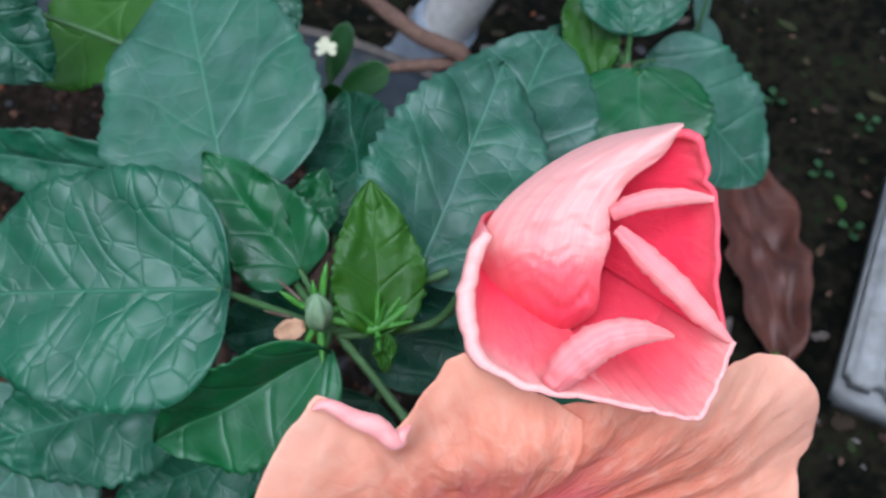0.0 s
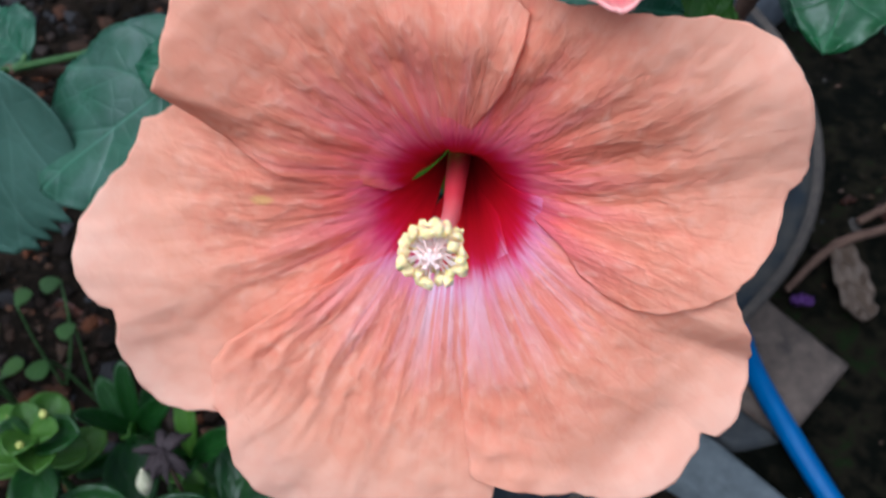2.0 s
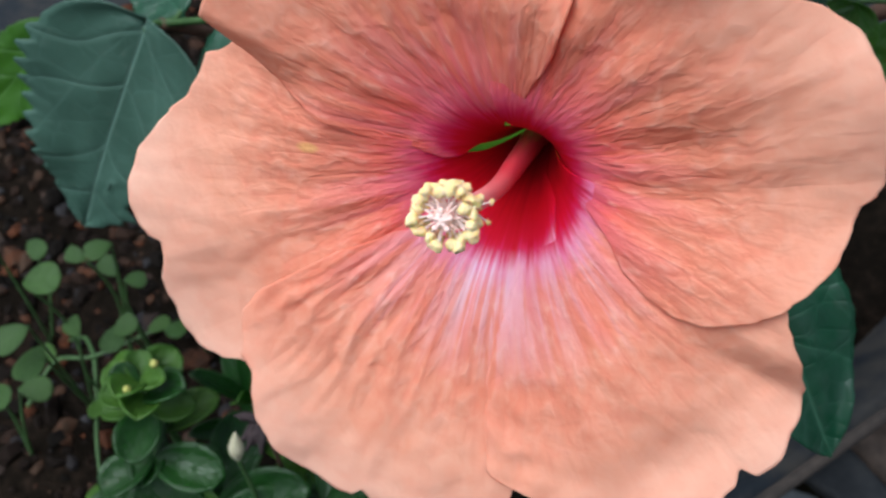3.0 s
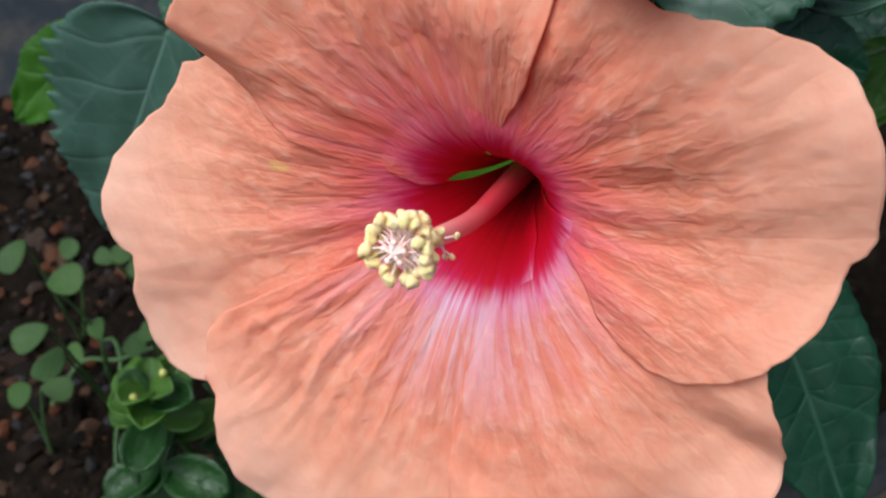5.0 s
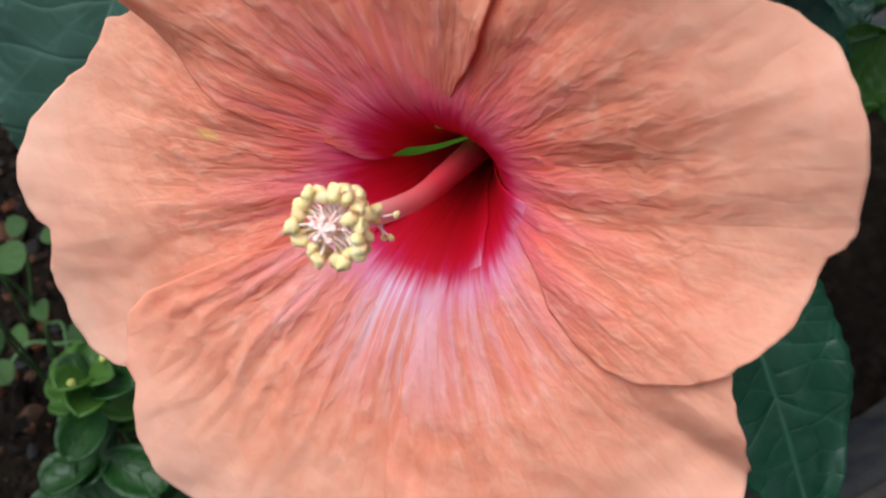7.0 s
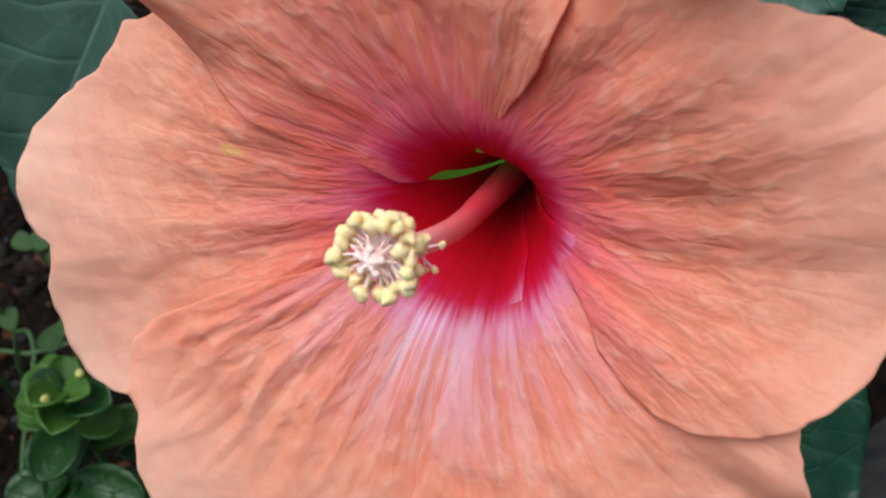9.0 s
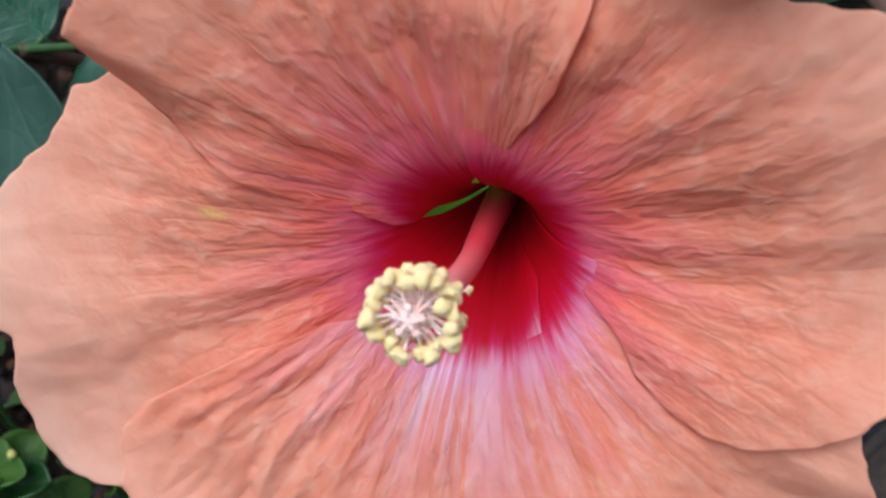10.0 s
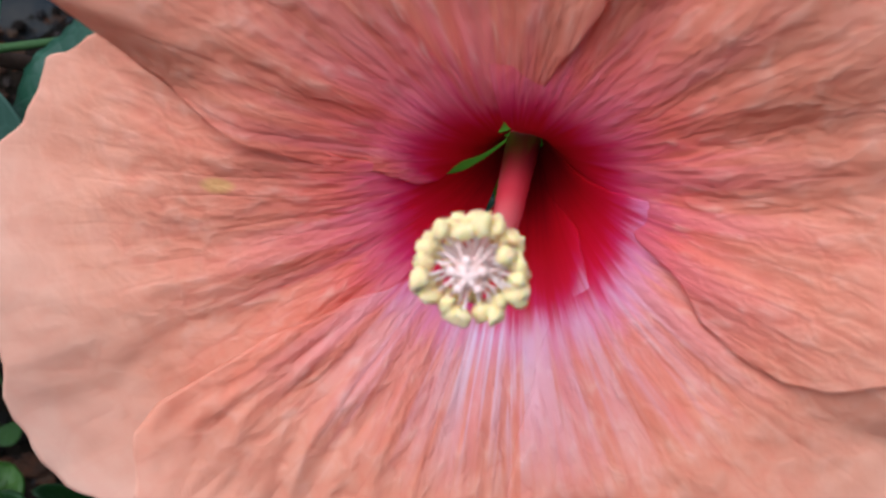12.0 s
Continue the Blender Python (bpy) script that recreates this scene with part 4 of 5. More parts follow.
def left_extra(r, th, v, q):
    return -0.36 * bell(th, 164, 13) * smooth(3.2, 6.0, r) + 0.20 * bell(th, 196, 10) * smooth(4.0, 7.0, r)


def corner_extra(r, th, v, q):
    h = 0.05 * bell(th, 318, 20) * smooth(4.0, 7.0, r)
    crease = 328.5 + 1.2 * (r - 5.5)                                  # a deep fold runs out to the edge, sloping down to it from below
    h -= (0.40 * min(1.0, max(0.0, (th - 298) / (crease - 298))) * smooth(crease + 9, crease, th) + 0.07 * bell(th, crease, 3.0)) * smooth(3.9, 6.2, r)
    h -= 0.30 * bell(r, 6.25, 0.65) * bell(th, 309, 13)                 # the outer part dips before its rim turns up
    h += 0.12 * noise.noise(Vector((th * 0.16, r * 1.7, 3))) * bell(th, 276, 9) * smooth(2.8, 4.2, r)
    return h


def bottom_extra(r, th, v, q):
    warp = 3.0 * noise.noise(Vector((th * 0.05, r * 0.6, 1)))
    crease = 0.30 - abs(noise.noise(Vector(((th + warp) * 0.17, r * 0.42, 6))))
    fine = 0.28 - abs(noise.noise(Vector(((th + warp) * 0.36, r * 0.85, 2))))
    return (0.16 * crease + 0.075 * fine) * smooth(2.2, 3.4, r) * (1 - 0.7 * smooth(5.6, 7.0, r)) * (0.35 + 0.65 * smooth(256, 236, th))


def right_extra(r, th, v, q):
    return -0.42 * smooth(4.2, 6.8, r) * bell(th, 24, 27) + hollow(r, th) + 0.30 * smooth(0.80, 1.0, q) * bell(th, 19, 11) - 0.30 * smooth(4.0, 6.2, r) * bell(th, 3, 9) + 0.12 * smooth(2.8, 5.0, r) * bell(th, -16, 9) - 0.50 * bell(th, 80, 16) * smooth(3.0, 5.0, r)


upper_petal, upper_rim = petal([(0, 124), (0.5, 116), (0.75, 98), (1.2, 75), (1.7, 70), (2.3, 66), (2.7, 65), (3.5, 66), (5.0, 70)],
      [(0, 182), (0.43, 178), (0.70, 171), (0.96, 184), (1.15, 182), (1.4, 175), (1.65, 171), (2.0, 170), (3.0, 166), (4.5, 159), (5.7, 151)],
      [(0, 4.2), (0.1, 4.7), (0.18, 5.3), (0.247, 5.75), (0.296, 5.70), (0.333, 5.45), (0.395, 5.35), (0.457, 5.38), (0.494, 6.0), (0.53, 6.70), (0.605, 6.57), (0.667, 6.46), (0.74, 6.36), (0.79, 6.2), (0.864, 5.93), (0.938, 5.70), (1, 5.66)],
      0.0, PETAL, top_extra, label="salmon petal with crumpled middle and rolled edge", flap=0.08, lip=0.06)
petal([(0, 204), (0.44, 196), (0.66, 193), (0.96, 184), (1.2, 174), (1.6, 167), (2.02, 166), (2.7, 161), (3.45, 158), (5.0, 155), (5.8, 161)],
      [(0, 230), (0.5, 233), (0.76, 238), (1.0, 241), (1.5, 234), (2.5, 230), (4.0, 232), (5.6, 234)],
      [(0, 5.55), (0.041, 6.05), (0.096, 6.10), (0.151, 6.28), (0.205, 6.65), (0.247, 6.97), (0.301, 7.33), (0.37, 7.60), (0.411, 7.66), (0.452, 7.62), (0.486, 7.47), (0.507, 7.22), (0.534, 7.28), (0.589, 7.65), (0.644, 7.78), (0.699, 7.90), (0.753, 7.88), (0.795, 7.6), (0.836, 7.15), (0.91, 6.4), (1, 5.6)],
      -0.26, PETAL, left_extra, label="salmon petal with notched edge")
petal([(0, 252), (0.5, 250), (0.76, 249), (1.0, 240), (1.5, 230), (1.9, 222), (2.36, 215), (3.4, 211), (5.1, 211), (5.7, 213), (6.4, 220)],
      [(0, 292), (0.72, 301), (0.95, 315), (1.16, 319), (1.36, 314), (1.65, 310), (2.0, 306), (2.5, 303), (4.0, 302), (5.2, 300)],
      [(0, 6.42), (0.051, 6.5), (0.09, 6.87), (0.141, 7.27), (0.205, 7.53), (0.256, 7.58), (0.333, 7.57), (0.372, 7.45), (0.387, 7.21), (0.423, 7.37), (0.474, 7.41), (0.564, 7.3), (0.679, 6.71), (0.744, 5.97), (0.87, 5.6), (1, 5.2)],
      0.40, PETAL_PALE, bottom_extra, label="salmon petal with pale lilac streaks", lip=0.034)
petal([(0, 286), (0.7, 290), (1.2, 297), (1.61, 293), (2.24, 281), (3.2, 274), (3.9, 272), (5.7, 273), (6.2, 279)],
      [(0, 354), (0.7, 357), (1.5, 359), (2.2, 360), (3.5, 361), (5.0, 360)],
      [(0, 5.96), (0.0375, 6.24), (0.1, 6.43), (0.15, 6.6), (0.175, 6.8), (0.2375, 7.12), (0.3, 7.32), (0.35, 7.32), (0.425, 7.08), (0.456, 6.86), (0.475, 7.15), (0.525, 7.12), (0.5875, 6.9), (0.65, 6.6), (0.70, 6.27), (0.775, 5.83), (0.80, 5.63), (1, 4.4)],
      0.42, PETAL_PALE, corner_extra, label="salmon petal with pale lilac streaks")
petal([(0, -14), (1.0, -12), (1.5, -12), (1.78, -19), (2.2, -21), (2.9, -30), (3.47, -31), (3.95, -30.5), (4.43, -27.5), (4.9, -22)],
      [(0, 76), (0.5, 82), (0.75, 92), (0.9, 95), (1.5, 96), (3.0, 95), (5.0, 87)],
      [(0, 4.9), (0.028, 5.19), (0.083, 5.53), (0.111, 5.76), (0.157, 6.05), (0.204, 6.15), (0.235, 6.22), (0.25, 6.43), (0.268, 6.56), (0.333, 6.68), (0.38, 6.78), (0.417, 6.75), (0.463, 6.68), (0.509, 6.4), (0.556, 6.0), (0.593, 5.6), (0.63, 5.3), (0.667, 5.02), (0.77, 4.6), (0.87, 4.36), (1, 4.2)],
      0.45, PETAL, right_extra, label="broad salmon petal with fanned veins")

# the upper petal's edge curls up into a pink roll
roll = [upper_rim[k] for k in range(58, 78, 3)]
bm = bmesh.new()
uv = bm.loops.layers.uv.new("UVMap")
tube(bm, [p + (FN * 0.08 - FY * 0.10) * CM for p in roll], [0.0003, 0.0010, 0.0015, 0.0017, 0.0015, 0.0010, 0.0003], 40, 14, 0.08)
for f in bm.faces:
    for lp in f.loops:
        lp[uv].uv = (0.95 + 6 * (lp.vert.co.x % 0.003), lp.vert.co.y * 20)
part("rolled_edge", bm, BUD, upper_petal, "pink rolled-up petal edge")

# staminal column
COLUMN_PATH = [(-0.05, -0.12, -2.6), (-0.03, -0.26, -0.6), (0.02, -0.30, 1.2), (0.00, -0.10, 2.8), (-0.05, 0.10, 3.95)]
bm = bmesh.new()
uv = bm.loops.layers.uv.new("UVMap")
rings = tube(bm, [flower_point(*p) for p in COLUMN_PATH], [0.0028, 0.0023, 0.0018, 0.0016, 0.0012], 40, 14, 0.04)
for f in bm.faces:
    for lp in f.loops:
        k = [i for i, rg in enumerate(rings) if lp.vert in rg][0]
        lp[uv].uv = (k / 40, 0.3)
part("staminal_column", bm, COLUMN, flower, "pink staminal column rising from the throat")

# anthers: a wreath of pollen-laden kidneys on short filaments
rng = random.Random(11)
bm = bmesh.new()
blob(bm, (0, 0, 0), 1.0, 3.0, 0.5, 2, (1.0, 0.76, 0.66))
for v in bm.verts:
    v.co.z -= 0.35 * v.co.x ** 2
ANTHER = mesh_of(bm, "anther")
top = Vector((-0.06, 0.12, 4.0))


def anther(p, size, root):
    ob = part("anther", ANTHER, POLLEN, flower)
    ob.location = flower_point(*p)
    ob.rotation_euler = (rng.uniform(0, 6.28), rng.uniform(0, 6.28), rng.uniform(0, 6.28))
    ob.scale = (size * CM,) * 3
    fil = bmesh.new()
    tube(fil, [flower_point(*root), flower_point(*(Vector(root).lerp(Vector(p), 0.5) + Vector((0, 0, 0.03)))), flower_point(*p)], [0.00024, 0.0002, 0.00016], 5, 5)
    part("filament", fil, WHITE_PART, flower)


for k in range(23):
    a = 2 * math.pi * (k + rng.uniform(-0.25, 0.25)) / 23
    r = 0.52 + rng.uniform(-0.06, 0.04)
    anther((top.x + r * math.cos(a), top.y + r * math.sin(a), 4.05 + rng.uniform(-0.12, 0.12)), rng.uniform(0.115, 0.15), (top.x, top.y, 3.75))
for k in range(21):
    a = 2 * math.pi * (k + 0.5 + rng.uniform(-0.3, 0.3)) / 21
    r = 0.47 + rng.uniform(-0.05, 0.05)
    anther((top.x + r * math.cos(a), top.y + r * math.sin(a) - 0.03, 3.72 + rng.uniform(-0.15, 0.15)), rng.uniform(0.11, 0.14), (top.x, top.y - 0.03, 3.55))
for k in range(12):
    a = 2 * math.pi * (k + rng.uniform(-0.3, 0.3)) / 12
    r = 0.32 + rng.uniform(-0.06, 0.06)
    anther((top.x + r * math.cos(a), top.y + r * math.sin(a) - 0.06, 3.35 + rng.uniform(-0.12, 0.12)), rng.uniform(0.10, 0.13), (0.0, -0.02, 3.25))
for p in ((0.30, -0.38, 2.75), (-0.22, -0.42, 2.85), (0.34, -0.02, 2.7), (0.05, -0.55, 2.45), (-0.30, -0.12, 2.9)):
    anther(p, 0.065, (0.0, -0.14, p[2] + 0.05))

# five-pronged pale stigma in the middle of the wreath
bm = bmesh.new()
for k in range(5):
    a = radians(20 + 72 * k)
    tip = top + Vector((0.17 * math.cos(a), 0.17 * math.sin(a), 0.18))
    tube(bm, [flower_point(*top), flower_point(*(top + Vector((0.06 * math.cos(a), 0.06 * math.sin(a), 0.2)))), flower_point(*tip)], [0.00045, 0.0003, 0.0003], 6, 6)
    blob(bm, flower_point(*tip), 0.00062, k, 0.3, 1)
for k in range(11):
    a = radians(32.7 * k + 8 + 9 * math.sin(k * 2.3))
    tip = top + Vector((0.33 * math.cos(a), 0.33 * math.sin(a), 0.06))
    tube(bm, [flower_point(*(top + Vector((0, 0, 0.1)))), flower_point(*(top.lerp(tip, 0.5) + Vector((0, 0, 0.06)))), flower_point(*tip)], [0.00026, 0.0002, 0.00014], 5, 5)
blob(bm, flower_point(top.x, top.y, top.z + 0.08), 0.0015, 9.0, 0.4, 2)
part("stigma", bm, STIGMA, flower, "white star-shaped stigma")

# ----- the opening bud -----
BC = Vector((0.0230, 0.1645, 0.3634))
BX, BY = Vector((0.8865, -0.4592, 0.0572)), Vector((0.3424, 0.7341, 0.5864))
BZ = BX.cross(BY).normalized()


def bud_point(x, y, h):
    return local(BC + (BX * x + BY * y + BZ * h) * 0.945 * CM)


BASE = Vector((-0.71, 1.21, -2.12))
ROOT = BASE.normalized()
ROOT_SIDE = ROOT.cross(Vector((0, 1, 0))).normalized()
ROOT_UP = ROOT.cross(ROOT_SIDE)

# calyx: a five-toothed green cup under the bud
bm = bmesh.new()
rows = []
for i in range(9):
    q = i / 8
    rad = 0.22 + 0.55 * math.sin(q * 1.5)
    row = []
    for k in range(30):
        a = 2 * math.pi * k / 30
        c = BASE + ROOT * (0.45 - 1.1 * q - (0.3 * math.cos(5 * a) if i == 8 else 0)) + ROOT_SIDE * (rad * math.cos(a)) + ROOT_UP * (rad * math.sin(a))
        row.append(bm.verts.new(bud_point(*c)))
    rows.append(row)
grid_faces(bm, rows, close=True)
bm.faces.new(list(reversed(rows[0])))
bud = part("bud", bm, CALYX, plant, "half-open coral bud with rolled petals")


def bud_sheet(rim, label="", lips=(0.06, 0.06), flare=0.42, nq=30, nv=84, uvs=(0.0, 1.0)):
    """A petal of the bud, from the common base up to its rim, which curls outwards by the widths in lips."""
    bm = bmesh.new()
    uv = bm.loops.layers.uv.new("UVMap")
    rows = []
    for i in range(nq + 7):
        q = min(1.0, i / nq)
        over = max(0, i - nq) / 6 * 2.2
        s = 0.14 + 0.86 * math.sin(q * math.pi / 2) ** flare
        row = []
        for j in range(nv + 1):
            v = j / nv
            r = path_at(rim, v)
            lip = curve_at(lips, v) * (1 + 0.25 * noise.noise(Vector((v * 11, rim[0][0], 0))))
            axis = BASE * (1 - q)
            x, y, h = axis.x + r.x * s, axis.y + r.y * s, axis.z + r.z * q * q
            out = Vector((r.x, r.y, 0)).normalized() * (lip * (1 - math.cos(over)) / 1.6)
            x, y, h = x + out.x, y + out.y, h + lip * (math.sin(over) - 0.25 * over)
            k = 0.05 * smooth(0.4, 1, q)
            h += k * noise.noise(Vector((v * 14, q * 3, rim[0][0])))
            x += k * noise.noise(Vector((v * 18, q * 3, 5 + rim[0][1])))
            y += k * noise.noise(Vector((v * 16, q * 3, 9 + rim[0][1])))
            row.append(bm.verts.new(bud_point(x, y, h)))
        rows.append(row)
    grid_faces(bm, rows, uv, lambda a, b: (uvs[0] + (uvs[1] - uvs[0]) * min(1.0, a / nq), b / nv * 2))
    ob = part("bud_petal", bm, BUD, bud, label)
    sol = ob.modifiers.new("thickness", "SOLIDIFY")
    sol.thickness, sol.offset = 0.0005, 0


bud_sheet([(-1.56, 0.80, 0.0), (-1.84, 0.25, 0.0), (-1.94, -0.45, 0.1), (-1.90, -1.15, 0.3), (-1.45, -1.58, 0.45), (-0.68, -1.90, 0.5), (0.30, -2.05, 0.3)],
          "outer coral petal with pale rim", (0.18, 0.28, 0.32, 0.22, 0.13, 0.09, 0.05), flare=0.95, uvs=(0.2, 1.0))
bud_sheet([(-0.90, -1.86, 0.35), (0.39, -2.15, 0.55), (1.10, -2.36, 0.6), (1.68, -2.47, 0.6), (2.10, -1.90, 0.5), (2.44, -1.26, 0.4)],
          "outer coral petal with pale rim", (0.06, 0.07, 0.07, 0.07, 0.06, 0.05), uvs=(0.2, 0.97))
bud_sheet([(2.38, -1.40, 0.2), (2.28, -0.45, 0.15), (2.34, 0.30, 0.1), (2.40, 1.15, 0.05), (2.28, 1.50, -0.1), (2.30, 1.86, -0.05), (2.20, 2.14, -0.05), (1.96, 2.36, -0.10), (1.50, 2.26, -0.5), (0.6, 1.8, -1.3), (0.0, 1.4, -1.5), (-0.8, 0.7, -1.6)],
          "coral petal curved over the top", (0.06, 0.06, 0.06, 0.06, 0.08, 0.10, 0.12, 0.14, 0.10, 0.02, 0.02, 0.02), flare=1.3, uvs=(0.05, 0.62))
bud_sheet([(-1.5, -0.9, -1.3), (-0.4, -1.3, -1.2), (0.9, -1.4, -1.1), (1.6, -0.8, -1.0), (1.75, 0.4, -1.0), (1.5, 1.5, -1.1)], "deep coral inner petal", (0.03, 0.03), uvs=(0.0, 0.55))

# the furled heart: a broad sheet that sweeps from the bottom up into a hood
HEART_LEFT = [(-0.80, -1.02, 0), (-1.34, -0.48, 0), (-1.64, 0.28, 0), (-1.60, 0.86, 0), (-1.10, 1.50, 0), (-0.18, 2.13, 0), (0.84, 2.54, 0), (2.00, 2.72, 0)]
HEART_RIGHT = [(-0.30, -1.14, 0), (0.31, -0.68, 0), (0.36, 0.03, 0), (0.50, 0.55, 0), (0.53, 1.00, 0), (0.90, 1.58, 0), (1.58, 2.02, 0), (1.94, 2.46, 0)]
bm = bmesh.new()
uv = bm.loops.layers.uv.new("UVMap")
rows, flat = [], []
for i in range(61):
    u = i / 60
    a, b = path_at(HEART_LEFT, u), path_at(HEART_RIGHT, u)
    row, line = [], []
    for j in range(-10, 55):
        v = j / 50
        c = min(max(v, 0.0), 1.0)
        p = a.lerp(b, c)
        h = 0.50 - 1.5 * (1 - c) ** 2.6 - 0.30 * c ** 6 - 1.7 * (1 - u) ** 4.5 - 0.40 * u ** 2
        if v < 0:                                   # the sheet goes on behind the outline
            p += (b - a).normalized() * (0.9 * v * v * 6)
            h += 5.0 * v
        if v > 1:                                   # and its free edge rolls in
            p -= (b - a).normalized() * ((v - 1) * 1.2)
            h -= (v - 1) * 3.5
        pleat = 0.3 - 2 * abs(noise.noise(Vector((u * 15 + 1.4 * noise.noise(Vector((u * 4, v * 4, 2))), v * 1.0, 6))))
        h += (0.13 * pleat + 0.12 * abs(noise.noise(Vector((u * 34, v * 2.2, 1))))) * bell(u, 0.42, 0.34) * smooth(0.05, 0.3, v)
        h += 0.10 * noise.noise(Vector((u * 3, v * 3, 8)))
        row.append(bm.verts.new(bud_point(p.x, p.y, h)))
        line.append((0.50 + 0.39 * smooth(0.10, 0.42, u) + 0.13 * u, v))
    rows.append(row)
    flat.append(line)
grid_faces(bm, rows, uv, lambda a, b: flat[a][b])
ob = part("bud_petal", bm, BUD, bud, "furled coral petal at the heart of the bud")
sol = ob.modifiers.new("thickness", "SOLIDIFY")
sol.thickness, sol.offset = 0.0006, -1


def bud_roll(points, radii, uvx, label=""):
    """A petal edge rolled up into a ridged tube."""
    bm = bmesh.new()
    uv = bm.loops.layers.uv.new("UVMap")
    steps, around = 44, 20
    rings = tube(bm, [bud_point(*p) for p in points], [r * CM for r in radii], steps, around, 0.10)
    order = {}
    for i, rg in enumerate(rings):
        mid = sum((v.co for v in rg), Vector()) / around
        for j, v in enumerate(rg):
            order[v] = (i / steps, j / around)
            v.co = mid + (v.co - mid) * (1 + 0.035 * math.sin(i * 1.5 + 6.28 * j / around + 5 * noise.noise(Vector((i * 0.13, 0, 3)))) + 0.10 * noise.noise(Vector((i * 0.35, 2 * math.cos(6.28 * j / around), points[0][0]))))
    for f in bm.faces:
        for lp in f.loops:
            a, c = order[lp.vert]
            lp[uv].uv = (uvx[0] + (uvx[1] - uvx[0]) * a, c)
    return part("bud_petal", bm, BUD, bud, label)


bud_roll([(-0.72, -1.80, 0.40), (-0.42, -1.45, 0.60), (0.10, -1.10, 0.68), (0.75, -1.00, 0.62), (1.42, -1.12, 0.40)], [0.20, 0.32, 0.30, 0.22, 0.04], (0.84, 0.92), "pale rolled petal edge")
bud_roll([(0.62, 0.78, 0.2), (1.00, 0.30, 0.40), (1.45, -0.20, 0.46), (2.00, -0.85, 0.44), (2.42, -1.28, 0.38)], [0.10, 0.20, 0.22, 0.17, 0.05], (0.84, 0.92), "pale rolled petal edge")
bud_roll([(0.55, 1.05, 0.1), (0.95, 1.20, 0.25), (1.70, 1.27, 0.22), (2.38, 1.20, 0.06)], [0.13, 0.17, 0.15, 0.06], (0.84, 0.92), "pale rolled petal edge")

# ----- the small green bud among the stipules -----
SB = Vector((0.0020, 0.2165, 0.2990))
bm = bmesh.new()
rows = []
for i in range(13):
    q = i / 12
    rad = 0.0030 * math.sin(math.pi * min(1, q * 0.93 + 0.07)) ** 0.7
    rows.append([bm.verts.new(local(SB + BX * (rad * (1 + 0.16 * math.cos(5 * a)) * math.cos(a)) + (BY * 0.75 - BZ * 0.66) * (rad * (1 + 0.16 * math.cos(5 * a)) * math.sin(a)) + (BZ * 0.75 + BY * 0.66) * (0.012 * q - 0.004)))
                 for a in [2 * math.pi * k / 25 for k in range(25)]])
grid_faces(bm, rows, close=True)
bm.faces.new(rows[-1])
bm.faces.new(list(reversed(rows[0])))
small_bud = part("small_bud", bm, BUD_GREEN, plant, "tiny closed ribbed grey-green bud")


def bract(start, end, parent, thick=0.0010, name="bract", mat=None, label=""):
    """A narrow fleshy blade that swells a little and runs out to a point."""
    start, end = Vector(start), Vector(end)
    bm = bmesh.new()
    mid = start.lerp(end, 0.5) - BZ * 0.0008
    tube(bm, [local(start), local(mid), local(start.lerp(end, 0.8)), local(end)], [thick * 0.7, thick, thick * 0.7, 0.0001], 10, 8, 0.08)
    part(name, bm, mat or BRACT, parent, label)


for k in range(8):
    a = 2 * math.pi * k / 8 + 0.3 + 0.3 * math.sin(k * 1.9)
    d = BX * math.cos(a) + BY * math.sin(a)
    s = SB - BZ * 0.004
    bract(s, s + d * (0.0105 + 0.0025 * math.sin(k * 2.1)) + BZ * 0.0030, small_bud)
# shoot tip beside it: a short green stem with stipules and one curled leaflet
TIP = Vector((0.0125, 0.2085, 0.2970))
bm = bmesh.new()
tube(bm, [local(SB - BZ * 0.004), local(SB.lerp(TIP, 0.5) - BZ * 0.004), local(TIP), local(TIP + Vector((0.013, 0.001, 0.004)))], [0.0011, 0.0012, 0.0012, 0.0009], 14, 8, 0.1)
shoot = part("shoot", bm, BRACT, plant, "bright green shoot tip with pointed stipules")
for d in ((-0.004, 0.003, 0.006), (0.003, 0.005, 0.007), (0.007, -0.004, 0.003), (-0.003, -0.006, 0.001), (0.002, 0.0, 0.009), (0.009, 0.003, 0.0045)):
    bract(TIP, TIP + Vector(d), shoot, 0.0007, "stipule")
leaf((0.0132, 0.2062, 0.2972), (0.0098, 0.2000, 0.2922), (-0.5, -0.6, 0.6), 0.0050, fold=0.5, young=True, stalk=False)
for a, b in (((-0.003, 0.2195, 0.2985), (-0.0085, 0.2225, 0.3015)), ((0.0005, 0.2215, 0.3000), (-0.0025, 0.2275, 0.3035))):
    bract(a, b, small_bud, 0.0005, "dry_stipule", TAN_LEAF, "thin withered brown stipule")
bm = bmesh.new()
rows = []
for u in range(7):
    w = 0.0026 * math.sin(math.pi * (0.12 + 0.80 * u / 6))
    c = Vector((-0.0010, 0.2172, 0.2965)).lerp(Vector((-0.0078, 0.2192, 0.2962)), u / 6)
    rows.append([bm.verts.new(local(c + BY * (w * v) + BZ * (0.0009 * v * v + 0.0004 * math.sin(u * 1.7)))) for v in (-1, -0.5, 0, 0.5, 1)])
grid_faces(bm, rows)
scale = part("bud_scale", bm, SCALE, small_bud, "dry tan papery bud scale")
sol = scale.modifiers.new("thickness", "SOLIDIFY")
sol.thickness, sol.offset = 0.0003, 0

